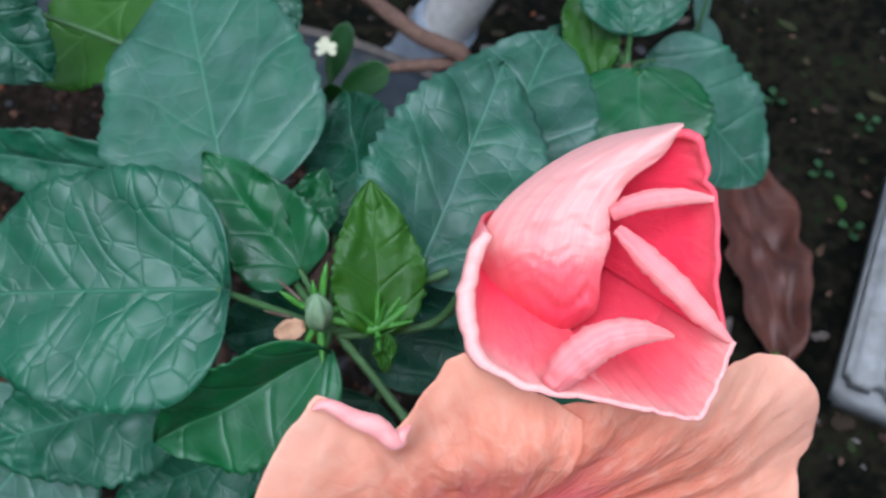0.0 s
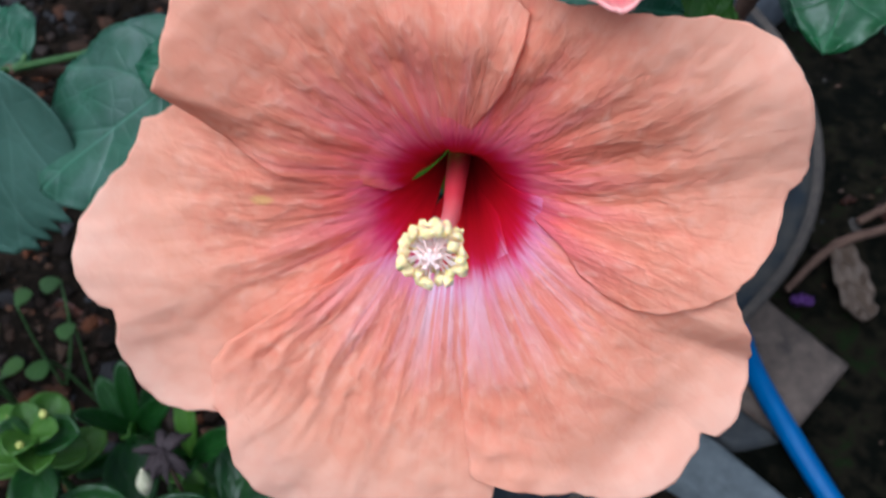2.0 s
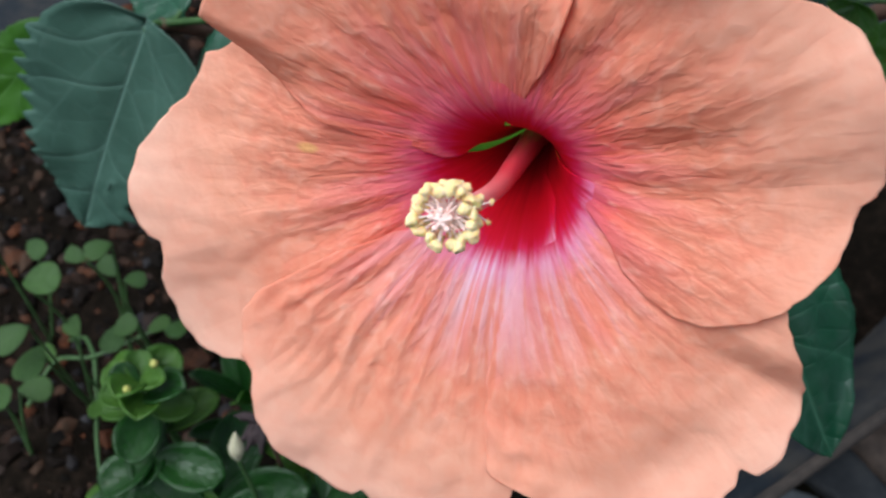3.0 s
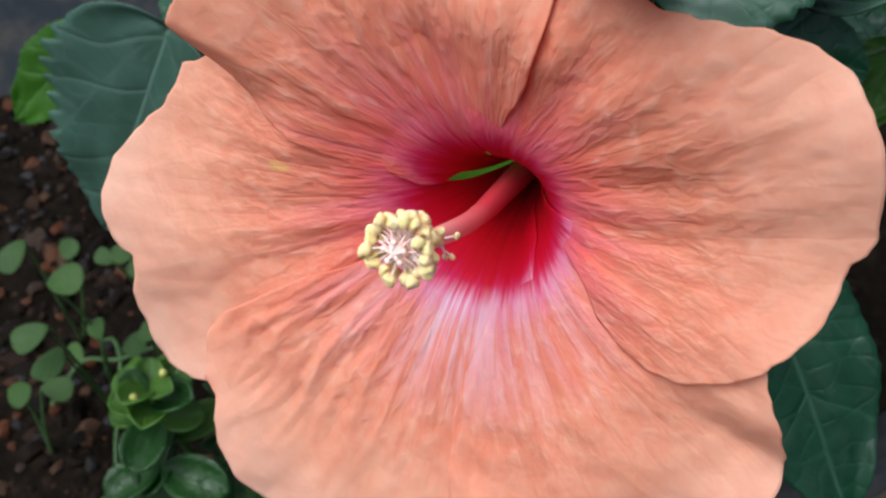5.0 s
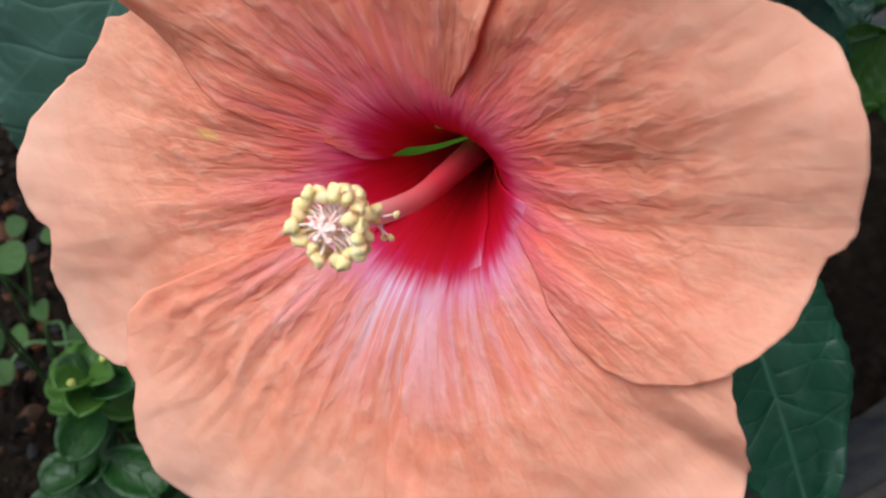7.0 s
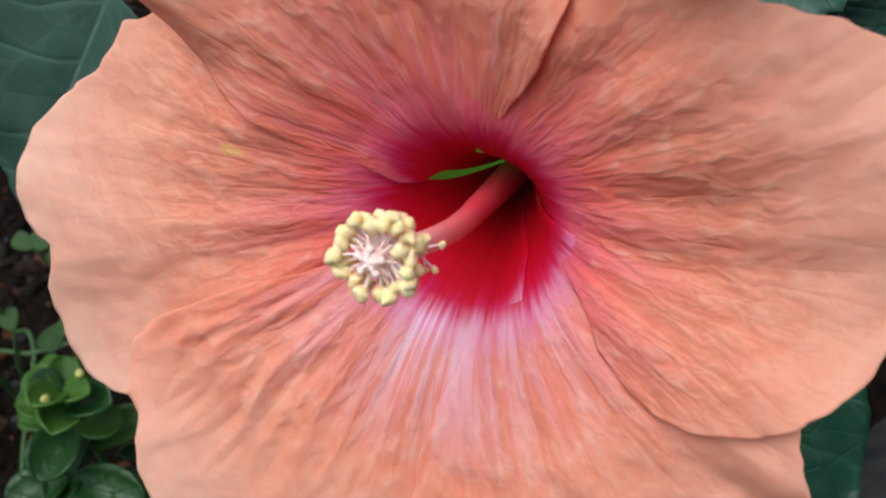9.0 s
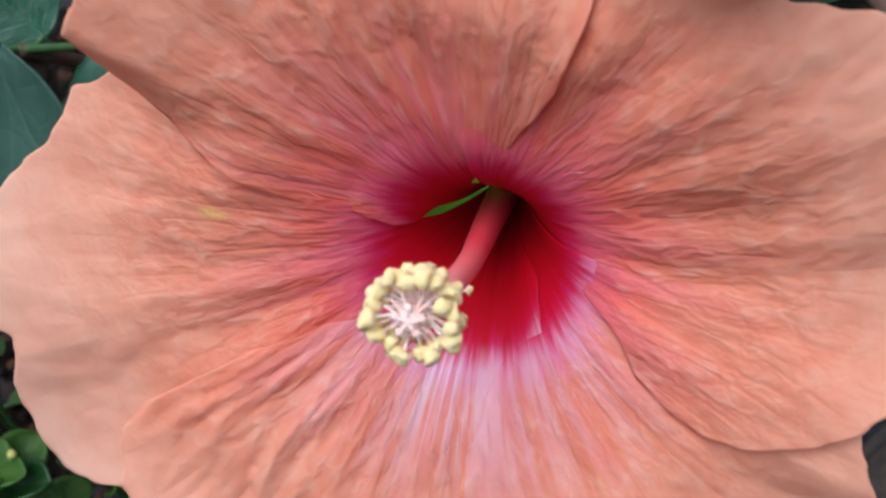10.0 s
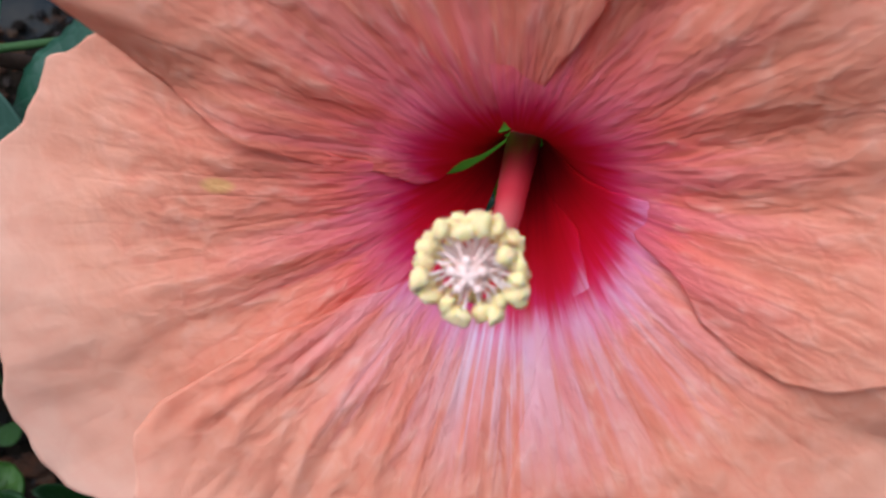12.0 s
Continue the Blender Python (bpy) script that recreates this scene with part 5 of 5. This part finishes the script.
# ---------- blue hose ----------
bm = bmesh.new()
HOSE_PATH = [(0.1795, 0.324, -0.0175), (0.1803, 0.310, -0.0170), (0.1818, 0.279, -0.0165), (0.1885, 0.245, -0.0165), (0.1992, 0.212, -0.0215), (0.2105, 0.181, -0.0245), (0.2215, 0.157, -0.0250), (0.2480, 0.105, -0.0255), (0.290, 0.03, -0.0255)]
tube(bm, [Vector(p) for p in HOSE_PATH], [0.0053] * 4, 90, 16, 0.0)
tagged(part("garden_hose", bm, HOSE), "bright blue plastic garden hose lying across slabs and soil", "hose")


# ---------- fallen leaves ----------
def fallen_leaf(name, spots, width, mat, label, lift=0.006, curl=0.35, seed=1.0):
    """A dry leaf on the ground along a bent midrib."""
    pts = [Vector((x, y, ground_height(x, y) + lift)) for x, y in spots]
    o = pts[0].copy()
    bm = bmesh.new()
    uv = bm.loops.layers.uv.new("UVMap")
    nu, nv, rows = 40, 18, []
    for i in range(nu + 1):
        u = i / nu
        p = path_at([q - o for q in pts], u)
        d = path_at([q - o for q in pts], min(1, u + 0.02)) - path_at([q - o for q in pts], max(0, u - 0.02))
        side = Vector((-d.y, d.x, 0)).normalized()
        w = width / 2 * (u ** 0.5 * (1 - u) ** 0.6) * 1.8 * (1 + 0.34 * noise.noise(Vector((u * 5, seed, 0))))
        row = []
        for j in range(nv + 1):
            v = 2 * j / nv - 1
            ww = w * (1 + (0.22 if name == "dead_leaf" else 0.12) * noise.noise(Vector((u * 9, seed, 3 if v > 0 else 7))) * smooth(0.5, 1, abs(v)))
            z = curl * ww * v * v + (0.004 + 0.04 * width) * noise.noise(Vector((u * 7, v * 2.5, seed)))
            row.append(bm.verts.new(p + side * (v * ww) + Vector((0, 0, z))))
        rows.append(row)
    grid_faces(bm, rows, uv, lambda a, b: (a / nu, b / nv))
    ob = part(name, bm, mat)
    ob.location = o
    sol = ob.modifiers.new("thickness", "SOLIDIFY")
    sol.thickness = 0.0005
    tagged(ob, label, "fallen leaf", "leaves fallen on the soil")
    return ob


dead = fallen_leaf("dead_leaf", [(0.391, 0.378), (0.368, 0.335), (0.345, 0.295), (0.313, 0.248)], 0.062, DRY_LEAF, "large curled red-brown dead leaf lying on mossy soil", 0.008, 0.45, 2.0)
fallen_leaf("dry_leaf", [(0.268, 0.291), (0.285, 0.279), (0.313, 0.288)], 0.012, PALE_LEAF, "thin curled pinkish-grey dry leaf on soil", 0.004, 0.5, 4.0)
fallen_leaf("dry_leaf", [(0.246, 0.304), (0.250, 0.330), (0.252, 0.358)], 0.024, TAN_LEAF, "tan dry leaf lying beside the planter", 0.012, 0.3, 5.0)
fallen_leaf("dry_leaf", [(0.248, 0.182), (0.262, 0.196), (0.268, 0.212)], 0.012, PALE_LEAF, "small pale withered leaf on soil", 0.004, 0.4, 6.0)
fallen_leaf("green_leaf", [(0.324, 0.392), (0.330, 0.366), (0.333, 0.338)], 0.014, SPROUT, "narrow pale green leaf on a fallen twig", 0.010, 0.2, 7.0)
fallen_leaf("green_leaf", [(0.318, 0.255), (0.304, 0.240), (0.289, 0.216)], 0.020, SPROUT, "light green leaf lying on dark soil", 0.008, 0.2, 8.0)
fallen_leaf("dry_leaf", [(-0.160, 0.341), (-0.148, 0.334), (-0.131, 0.325)], 0.015, DRY_LEAF, "crumpled brown dry leaf on potting soil", 0.031, 0.5, 7.0)
fallen_leaf("yellow_leaf", [(0.330, 0.396), (0.334, 0.392), (0.339, 0.390)], 0.005, YELLOW, "small yellowed leaf scrap on a twig", 0.012, 0.2, 9.0)
fallen_leaf("violet_petal", [(0.217, 0.326), (0.222, 0.323), (0.227, 0.321)], 0.008, VIOLET, "fallen violet petal on soil", 0.008, 0.4, 10.0)

rng = random.Random(23)
for k in range(26):
    x, y = rng.uniform(0.19, 0.56), rng.uniform(0.10, 0.62)
    if in_pot(x, y, -0.015):
        continue
    a, s = rng.uniform(0, 6.28), rng.uniform(0.004, 0.013)
    fallen_leaf("leaf_scrap", [(x, y), (x + s * 0.5 * math.cos(a), y + s * 0.5 * math.sin(a)), (x + s * math.cos(a + 0.3), y + s * math.sin(a + 0.3))],
                s * 0.6, rng.choice([PALE_LEAF, DRY_LEAF, DRY_LEAF, SPROUT]), "scrap of withered leaf on dark soil", 0.002, 0.4, k * 1.7)


def leaf_stalk(ob, start, end):
    bm = bmesh.new()
    tube(bm, [Vector(start) - ob.location, (Vector(start) + Vector(end)) / 2 - ob.location + Vector((0.001, 0.002, 0.002)), Vector(end) - ob.location], [0.0008, 0.0009, 0.0011], 8, 6)
    part("stalk", bm, BARK, ob)


def twig(name, points, radii, label, mat=BARK):
    o = Vector(points[0])
    bm = bmesh.new()
    tube(bm, [Vector(p) - o for p in points], radii, 30, 9, 0.25)
    ob = part(name, bm, mat)
    ob.location = o
    tagged(ob, label, "twig")
    return ob


leaf_stalk(dead, (0.393, 0.380, ground_height(0.393, 0.380) + 0.008), (0.405, 0.402, ground_height(0.405, 0.402) + 0.002))
twig("fallen_twig", [(0.270, 0.372, -0.024), (0.328, 0.397, -0.022), (0.377, 0.423, -0.020), (0.43, 0.46, -0.022)], [0.0022, 0.0020, 0.0018, 0.0012], "thin grey-brown twig lying on dark soil")
twig("fallen_twig", [(0.215, 0.330, -0.022), (0.248, 0.353, -0.018), (0.285, 0.362, -0.016), (0.33, 0.385, -0.022)], [0.0018, 0.0026, 0.0024, 0.0016], "bent tan twig lying beside the planter")
twig("dry_branch", [(0.150, 0.475, 0.155), (0.172, 0.430, 0.139), (0.186, 0.406, 0.132), (0.190, 0.440, 0.05), (0.190, 0.480, -0.03)], [0.0034, 0.0042, 0.0046, 0.0046, 0.005], "bare brown branch leaning beside the white pipe")
twig("dry_branch", [(0.184, 0.408, 0.1315), (0.170, 0.415, 0.131), (0.156, 0.423, 0.1285), (0.140, 0.425, 0.130)], [0.0034, 0.0030, 0.0026, 0.002], "short bare brown side branch")

# ---------- white pipe with its grey fitting ----------
pipe = empty("water_pipe", (0.245, 0.545, -0.03))
tagged(pipe, "scuffed white plastic water pipe with grey fitting", "pipe")
bm = bmesh.new()
PIPE = [Vector(p) - pipe.location for p in ((0.245, 0.545, -0.035), (0.262, 0.520, 0.04), (0.285, 0.500, 0.12), (0.330, 0.470, 0.26))]
tube(bm, PIPE, [0.0165] * 4, 30, 24)
part("tube", bm, PVC, pipe)
bm = bmesh.new()
tube(bm, [PIPE[0].lerp(PIPE[1], 0.25), PIPE[0].lerp(PIPE[1], 0.6), PIPE[0].lerp(PIPE[1], 0.95)], [0.0205, 0.0215, 0.0205], 8, 24)
part("collar", bm, GREY_PVC, pipe, "grey pipe collar")
bm = bmesh.new()
tube(bm, [PIPE[0] + Vector((-0.02, -0.015, 0.003)), PIPE[0] + Vector((-0.01, -0.01, 0.02)), PIPE[0].lerp(PIPE[1], 0.3)], [0.018, 0.021, 0.020], 8, 20)
part("elbow", bm, GREY_PVC, pipe, "blue-grey elbow")

# ---------- white moulded block ----------
block = empty("white_block", (0.3242, 0.2187, -0.03))
tagged(block, "stained white moulded block with a hollow on dark soil", "block")
block.rotation_euler = (0, 0, radians(33.5))


def box_shell(bm, x0, x1, y0, y1, z0, z1, r=0.003):
    made = bmesh.ops.create_cube(bm, size=1.0)["verts"]
    for v in made:
        v.co = Vector((x0 + (v.co.x + 0.5) * (x1 - x0), y0 + (v.co.y + 0.5) * (y1 - y0), z0 + (v.co.z + 0.5) * (z1 - z0)))
    es = list({e for v in made for e in v.link_edges})
    bmesh.ops.bevel(bm, geom=es, offset=r, segments=3, affect="EDGES")


bm = bmesh.new()
box_shell(bm, 0.0, 0.24, -0.16, 0.0, -0.004, 0.018)
part("base", bm, WHITE_BLOCK, block)
for (a, b, c, d) in ((0.0, 0.24, -0.020, 0.0), (0.0, 0.24, -0.16, -0.140), (0.0, 0.020, -0.1395, -0.0205), (0.22, 0.24, -0.1395, -0.0205)):
    bm = bmesh.new()
    box_shell(bm, a, b, c, d, 0.0165, 0.034, 0.004)
    part("raised_edge", bm, WHITE_BLOCK, block)
bm = bmesh.new()
box_shell(bm, 0.075, 0.20, -0.085, -0.030, 0.0165, 0.038, 0.005)
part("inner_bar", bm, WHITE_BLOCK, block)
bm = bmesh.new()
for k in range(7):
    blob(bm, (0.040 + 0.004 * k, -0.045 - 0.009 * k, 0.0175), 0.012, k, 0.5, 2, (1, 1.1, 0.2))
part("grime", bm, BROWN_STAIN, block, "brown grime in the hollow")


# ---------- weeds and seedlings in the planter ----------
def paddle(bm, uv, base, tip, normal, width, cup=0.15, point=0.45):
    """A smooth-edged leaf blade, rounded towards its tip."""
    base, tip, up = Vector(base), Vector(tip), Vector(normal)
    along = tip - base
    length = along.length
    along.normalize()
    up = (up - along * up.dot(along)).normalized()
    side = along.cross(up)
    nu, nv, rows = 14, 8, []
    for i in range(nu + 1):
        u = i / nu
        w = width / 2 * (u ** 0.75 * (1 - u) ** point) * 1.95 + 0.0004
        rows.append([bm.verts.new(base + along * (u * length) + side * ((2 * j / nv - 1) * w) + up * (cup * w * (2 * j / nv - 1) ** 2 - 0.12 * length * u * u + 0.10 * length * u)) for j in range(nv + 1)])
    grid_faces(bm, rows, uv, lambda a, b: (a / nu, b / nv))


def one_leaf(parent, base, tip, normal, width, mat, cup=0.15, thick=0.0008, point=0.45):
    bm = bmesh.new()
    uv = bm.loops.layers.uv.new("UVMap")
    o = parent.location
    paddle(bm, uv, Vector(base) - o, Vector(tip) - o, normal, width, cup, point)
    ob = part("leaf", bm, mat, parent)
    sol = ob.modifiers.new("thickness", "SOLIDIFY")
    sol.thickness, sol.offset = thick, 0


def leafy_weed(foot, crown, whorls, seed, label, heads=0, bright=0.22):
    """A weed in the soil. whorls: (share of the stem's height, leaves, length, width to length, rise)."""
    rng = random.Random(seed)
    foot, crown = Vector(foot), Vector(crown)
    w = empty("weed", foot)
    tagged(w, label, "weed", "weeds in the planter")
    bm = bmesh.new()
    tube(bm, [Vector(), (crown - foot) * 0.5 + Vector((0.004, 0.003, 0)), crown - foot], [0.0020, 0.0017, 0.0012], 16, 8, 0.1)
    part("stem", bm, STEM, w)
    for k, (f, n, size, ratio, lift) in enumerate(whorls):
        c = foot.lerp(crown, f)
        for j in range(n):
            a = 2 * math.pi * j / n + k * 0.9 + rng.uniform(-0.35, 0.35)
            s = size * rng.uniform(0.8, 1.2)
            d = Vector((math.cos(a), math.sin(a), lift + rng.uniform(-0.3, 0.3))).normalized()
            up = Vector((rng.uniform(-0.3, 0.3), rng.uniform(-0.5, 0.1), 1))
            one_leaf(w, c, c + d * s, up, s * ratio * rng.uniform(0.9, 1.1), SPROUT if rng.random() < bright else WEED, 0.55, 0.0009, 0.52)
    for j in range(heads):
        bm = bmesh.new()
        a = 2.1 * j + 0.4
        blob(bm, crown - foot + Vector((0.007 * math.cos(a), 0.007 * math.sin(a), 0.003 + 0.002 * j)), 0.0015, j + seed, 0.3, 2)
        part("flower_head", bm, FLORET, w, "tiny yellow flower head")


leafy_weed((-0.135, 0.215, -0.004), (-0.1275, 0.2065, 0.120), ((1.0, 4, 0.013, 0.9, 0.7), (0.93, 5, 0.017, 0.85, 0.35), (0.84, 4, 0.021, 0.8, 0.15), (0.70, 3, 0.026, 0.55, 0.1)), 3, "glossy rosette weed with tiny yellow flower heads", 4, 0.65)
leafy_weed((-0.128, 0.198, -0.004), (-0.1270, 0.1950, 0.088), ((1.0, 3, 0.024, 0.75, 0.25), (0.7, 4, 0.028, 0.6, 0.2)), 8, "broad-leaved grey-green weed in dark soil")
leafy_weed((-0.100, 0.240, -0.004), (-0.1020, 0.2320, 0.070), ((1.0, 4, 0.034, 0.28, 1.6), (0.7, 4, 0.036, 0.30, 0.9)), 14, "upright weed with strap-shaped leaves beside a withered flower")
leafy_weed((-0.075, 0.215, -0.004), (-0.0790, 0.2130, 0.078), ((1.0, 4, 0.030, 0.30, 1.4), (0.7, 4, 0.026, 0.6, 0.5)), 21, "green leafy weed half hidden under the flower")
leafy_weed((-0.110, 0.180, -0.004), (-0.1080, 0.1880, 0.060), ((1.0, 4, 0.040, 0.58, 0.25), (0.6, 3, 0.034, 0.5, 0.4)), 27, "large smooth-leaved green weed in dark soil")
leafy_weed((-0.065, 0.190, -0.004), (-0.0660, 0.1930, 0.066), ((1.0, 4, 0.036, 0.5, 0.4), (0.6, 4, 0.030, 0.5, 0.3)), 33, "large-leaved green weed under the flower")
leafy_weed((-0.160, 0.190, -0.004), (-0.1620, 0.1880, 0.030), ((1.0, 4, 0.014, 0.8, 0.3), (0.6, 3, 0.016, 0.7, 0.2)), 41, "small round-leaved weed in dark soil")

# withered flower head and pale seed pod among the weeds
wither = empty("withered_flower", (-0.086, 0.2045, 0.0))
tagged(wither, "dark withered flower head on a thin stalk", "withered flower")
bm = bmesh.new()
tube(bm, [(0, 0, -0.004), (0.002, 0.001, 0.05), (0.0, 0.0, 0.104)], [0.0012, 0.0010, 0.0008], 12, 7, 0.1)
part("stalk", bm, BARK, wither)
rng = random.Random(9)
for k in range(11):
    a = rng.uniform(0, 6.28)
    d = Vector((math.cos(a), math.sin(a), rng.uniform(-0.2, 0.8))).normalized()
    one = bmesh.new()
    tube(one, [Vector((0, 0, 0.103)), Vector((0, 0, 0.103)) + d * 0.006, Vector((0, 0, 0.100)) + d * rng.uniform(0.009, 0.014)], [0.0016, 0.0020, 0.0004], 6, 6, 0.6)
    part("shrivelled_petal", one, SHRIVEL, wither)
pod = empty("seed_pod", (-0.0905, 0.1875, 0.0))
tagged(pod, "pale cream seed pod on a thin green stalk", "seed pod")
bm = bmesh.new()
tube(bm, [(0, 0, -0.004), (0.001, 0.002, 0.06), (0, 0, 0.108)], [0.0010, 0.0009, 0.0007], 12, 7, 0.1)
part("stalk", bm, STEM, pod)
bm = bmesh.new()
tube(bm, [(0, 0, 0.106), (0.0005, 0.0006, 0.113), (0.001, 0.002, 0.121)], [0.0008, 0.0028, 0.0004], 12, 10, 0.1)
part("husk", bm, CREAM, pod)


def seedling(foot, heads, seed, size=0.011):
    """A seedling with small rounded leaves at the ends of thin stalks."""
    rng = random.Random(seed)
    foot = Vector(foot)
    w = empty("seedling", foot)
    tagged(w, "light green seedling with rounded leaves in dark soil", "seedling", "seedlings in the planter")
    for h in heads:
        h = Vector(h)
        mid = foot.lerp(h, 0.55) + Vector((rng.uniform(-0.006, 0.006), rng.uniform(-0.006, 0.006), 0.004))
        bm = bmesh.new()
        tube(bm, [Vector(), mid - foot, h - foot], [0.0008, 0.0007, 0.0005], 10, 6)
        part("stem", bm, STEM, w)
        a = rng.uniform(0, 6.28) + rng.uniform(-0.3, 0.3)
        s = size * rng.uniform(0.85, 1.4)
        d = Vector((math.cos(a), math.sin(a), rng.uniform(-0.3, 0.5)))
        one_leaf(w, h, h + d.normalized() * s, (-0.1, -0.4, 0.9), s * 0.78, SEEDLING, 0.12, 0.0004, 0.40)


def on_soil(x, y):
    return (x, y, soil_height(x, y) - 0.002)


seedling(on_soil(-0.195, 0.262), [(-0.193, 0.2564, 0.105), (-0.187, 0.2400, 0.100), (-0.191, 0.2440, 0.080)], 2, 0.013)
seedling(on_soil(-0.180, 0.262), [(-0.1812, 0.2573, 0.070), (-0.1704, 0.2709, 0.060)], 4, 0.012)
seedling(on_soil(-0.186, 0.292), [(-0.1856, 0.2895, 0.080), (-0.1742, 0.2897, 0.070)], 6, 0.011)
seedling(on_soil(-0.166, 0.285), [(-0.1696, 0.2874, 0.095), (-0.1655, 0.2806, 0.080), (-0.1708, 0.2655, 0.060)], 7, 0.010)
seedling(on_soil(-0.150, 0.298), [(-0.1520, 0.2938, 0.075), (-0.1366, 0.3087, 0.070)], 9, 0.010)
seedling(on_soil(-0.135, 0.290), [(-0.1308, 0.2891, 0.065), (-0.1443, 0.2790, 0.055)], 12, 0.010)
seedling(on_soil(-0.230, 0.300), [(-0.2300, 0.2950, 0.080), (-0.2200, 0.3050, 0.070)], 15, 0.012)
seedling(on_soil(-0.215, 0.235), [(-0.2150, 0.2330, 0.060), (-0.2080, 0.2420, 0.050)], 17, 0.011)
seedling(on_soil(-0.020, 0.400), [(-0.018, 0.400, 0.05), (-0.008, 0.408, 0.045)], 18, 0.012)

vine = empty("creeping_vine", (-0.193, 0.276, 0.02))
tagged(vine, "thin pale green creeping vine over the soil", "vine")
for pts in ([(-0.222, 0.255, 0.012), (-0.212, 0.274, 0.022), (-0.193, 0.276, 0.026), (-0.167, 0.290, 0.030)], [(-0.193, 0.276, 0.025), (-0.1865, 0.256, 0.022), (-0.182, 0.238, 0.018), (-0.177, 0.220, 0.008)], [(-0.193, 0.276, 0.025), (-0.202, 0.288, 0.022), (-0.215, 0.294, 0.010)]):
    bm = bmesh.new()
    tube(bm, [Vector(p) - vine.location for p in pts], [0.0010, 0.0009, 0.0008], 20, 7, 0.1)
    part("runner", bm, STEM, vine)
for p, a in (((-0.212, 0.274, 0.022), 2.4), ((-0.1865, 0.256, 0.022), 5.0), ((-0.170, 0.289, 0.030), 0.6), ((-0.177, 0.222, 0.009), 4.6)):
    one_leaf(vine, p, Vector(p) + Vector((math.cos(a), math.sin(a), 0.2)) * 0.011, (0, -0.3, 1), 0.007, SPROUT, 0.1, 0.0004)

# small withered cream blossom with its leaves behind the bush
blossom = empty("cream_blossom", (0.100, 0.385, 0.0))
tagged(blossom, "small cream blossom on a green leafy stalk", "blossom")
bm = bmesh.new()
tube(bm, [(0, 0, -0.03), (0.004, -0.002, 0.10), (-0.002, -0.003, 0.198)], [0.0016, 0.0014, 0.0010], 16, 7, 0.1)
part("stalk", bm, STEM, blossom)
rng = random.Random(31)
for k in range(5):
    a = 2 * math.pi * k / 5 + rng.uniform(-0.3, 0.3)
    c = blossom.location + Vector((-0.0028, -0.0031, 0.2015))
    one_leaf(blossom, c, c + Vector((math.cos(a), math.sin(a), 0.1)) * rng.uniform(0.004, 0.0062), (0, 0, 1), 0.0030, CREAM, 0.3, 0.0003)
for b, t, w in (((0.100, 0.384, 0.18), (0.111, 0.389, 0.203), 0.010), ((0.103, 0.380, 0.175), (0.119, 0.370, 0.190), 0.014), ((0.099, 0.380, 0.17), (0.098, 0.372, 0.188), 0.012), ((0.102, 0.383, 0.165), (0.116, 0.378, 0.178), 0.012)):
    one_leaf(blossom, b, t, (-0.4, -0.5, 0.8), w, WEED, 0.3, 0.0004)

# fern-like sprig behind the bush
fern = empty("leafy_sprig", (0.330, 0.400, -0.03))
tagged(fern, "dark green narrow-leaved sprig growing from soil", "sprig")
bm = bmesh.new()
tube(bm, [(0, 0, -0.002), (0.0, -0.008, 0.09), (-0.004, -0.012, 0.17)], [0.0014, 0.0012, 0.0008], 16, 7, 0.1)
part("stalk", bm, STEM, fern)
for k in range(8):
    z = 0.08 + 0.011 * k
    c = fern.location + Vector((0.0, -0.008 - 0.0005 * k, z))
    a = (0.2 if k % 2 else 3.3) + 0.15 * k
    one_leaf(fern, c, c + Vector((math.cos(a), math.sin(a) * 0.8, 0.15)).normalized() * 0.034, (-0.3, -0.5, 0.8), 0.010, LEAF_WORN, 0.2, 0.0004)
# moss tufts and tiny sprouts on the open floor
for k, (x, y) in enumerate(((0.140, 0.196), (0.44, 0.345), (0.425, 0.30), (0.46, 0.41), (0.50, 0.36), (0.30, 0.31), (0.275, 0.25))):
    f = (x, y, -0.027 if k == 0 else ground_height(x, y) - 0.002)
    rng = random.Random(100 + k)
    w = empty("sprout", f)
    tagged(w, "tiny green sprout on the mossy floor", "sprout", "sprouts on the mossy floor")
    for j in range(3):
        a = 2.1 * j + k
        h = Vector((x + 0.003 * math.cos(a), y + 0.003 * math.sin(a), f[2] + 0.008))
        one_leaf(w, h, h + Vector((math.cos(a), math.sin(a), 0.15)) * 0.006, (0, 0, 1), 0.005, WEED, 0.1, 0.0003)
    bm = bmesh.new()
    tube(bm, [(0, 0, 0), (0.001, 0, 0.005), (0, 0, 0.009)], [0.0006, 0.0005, 0.0004], 5, 5)
    part("stem", bm, STEM, w)
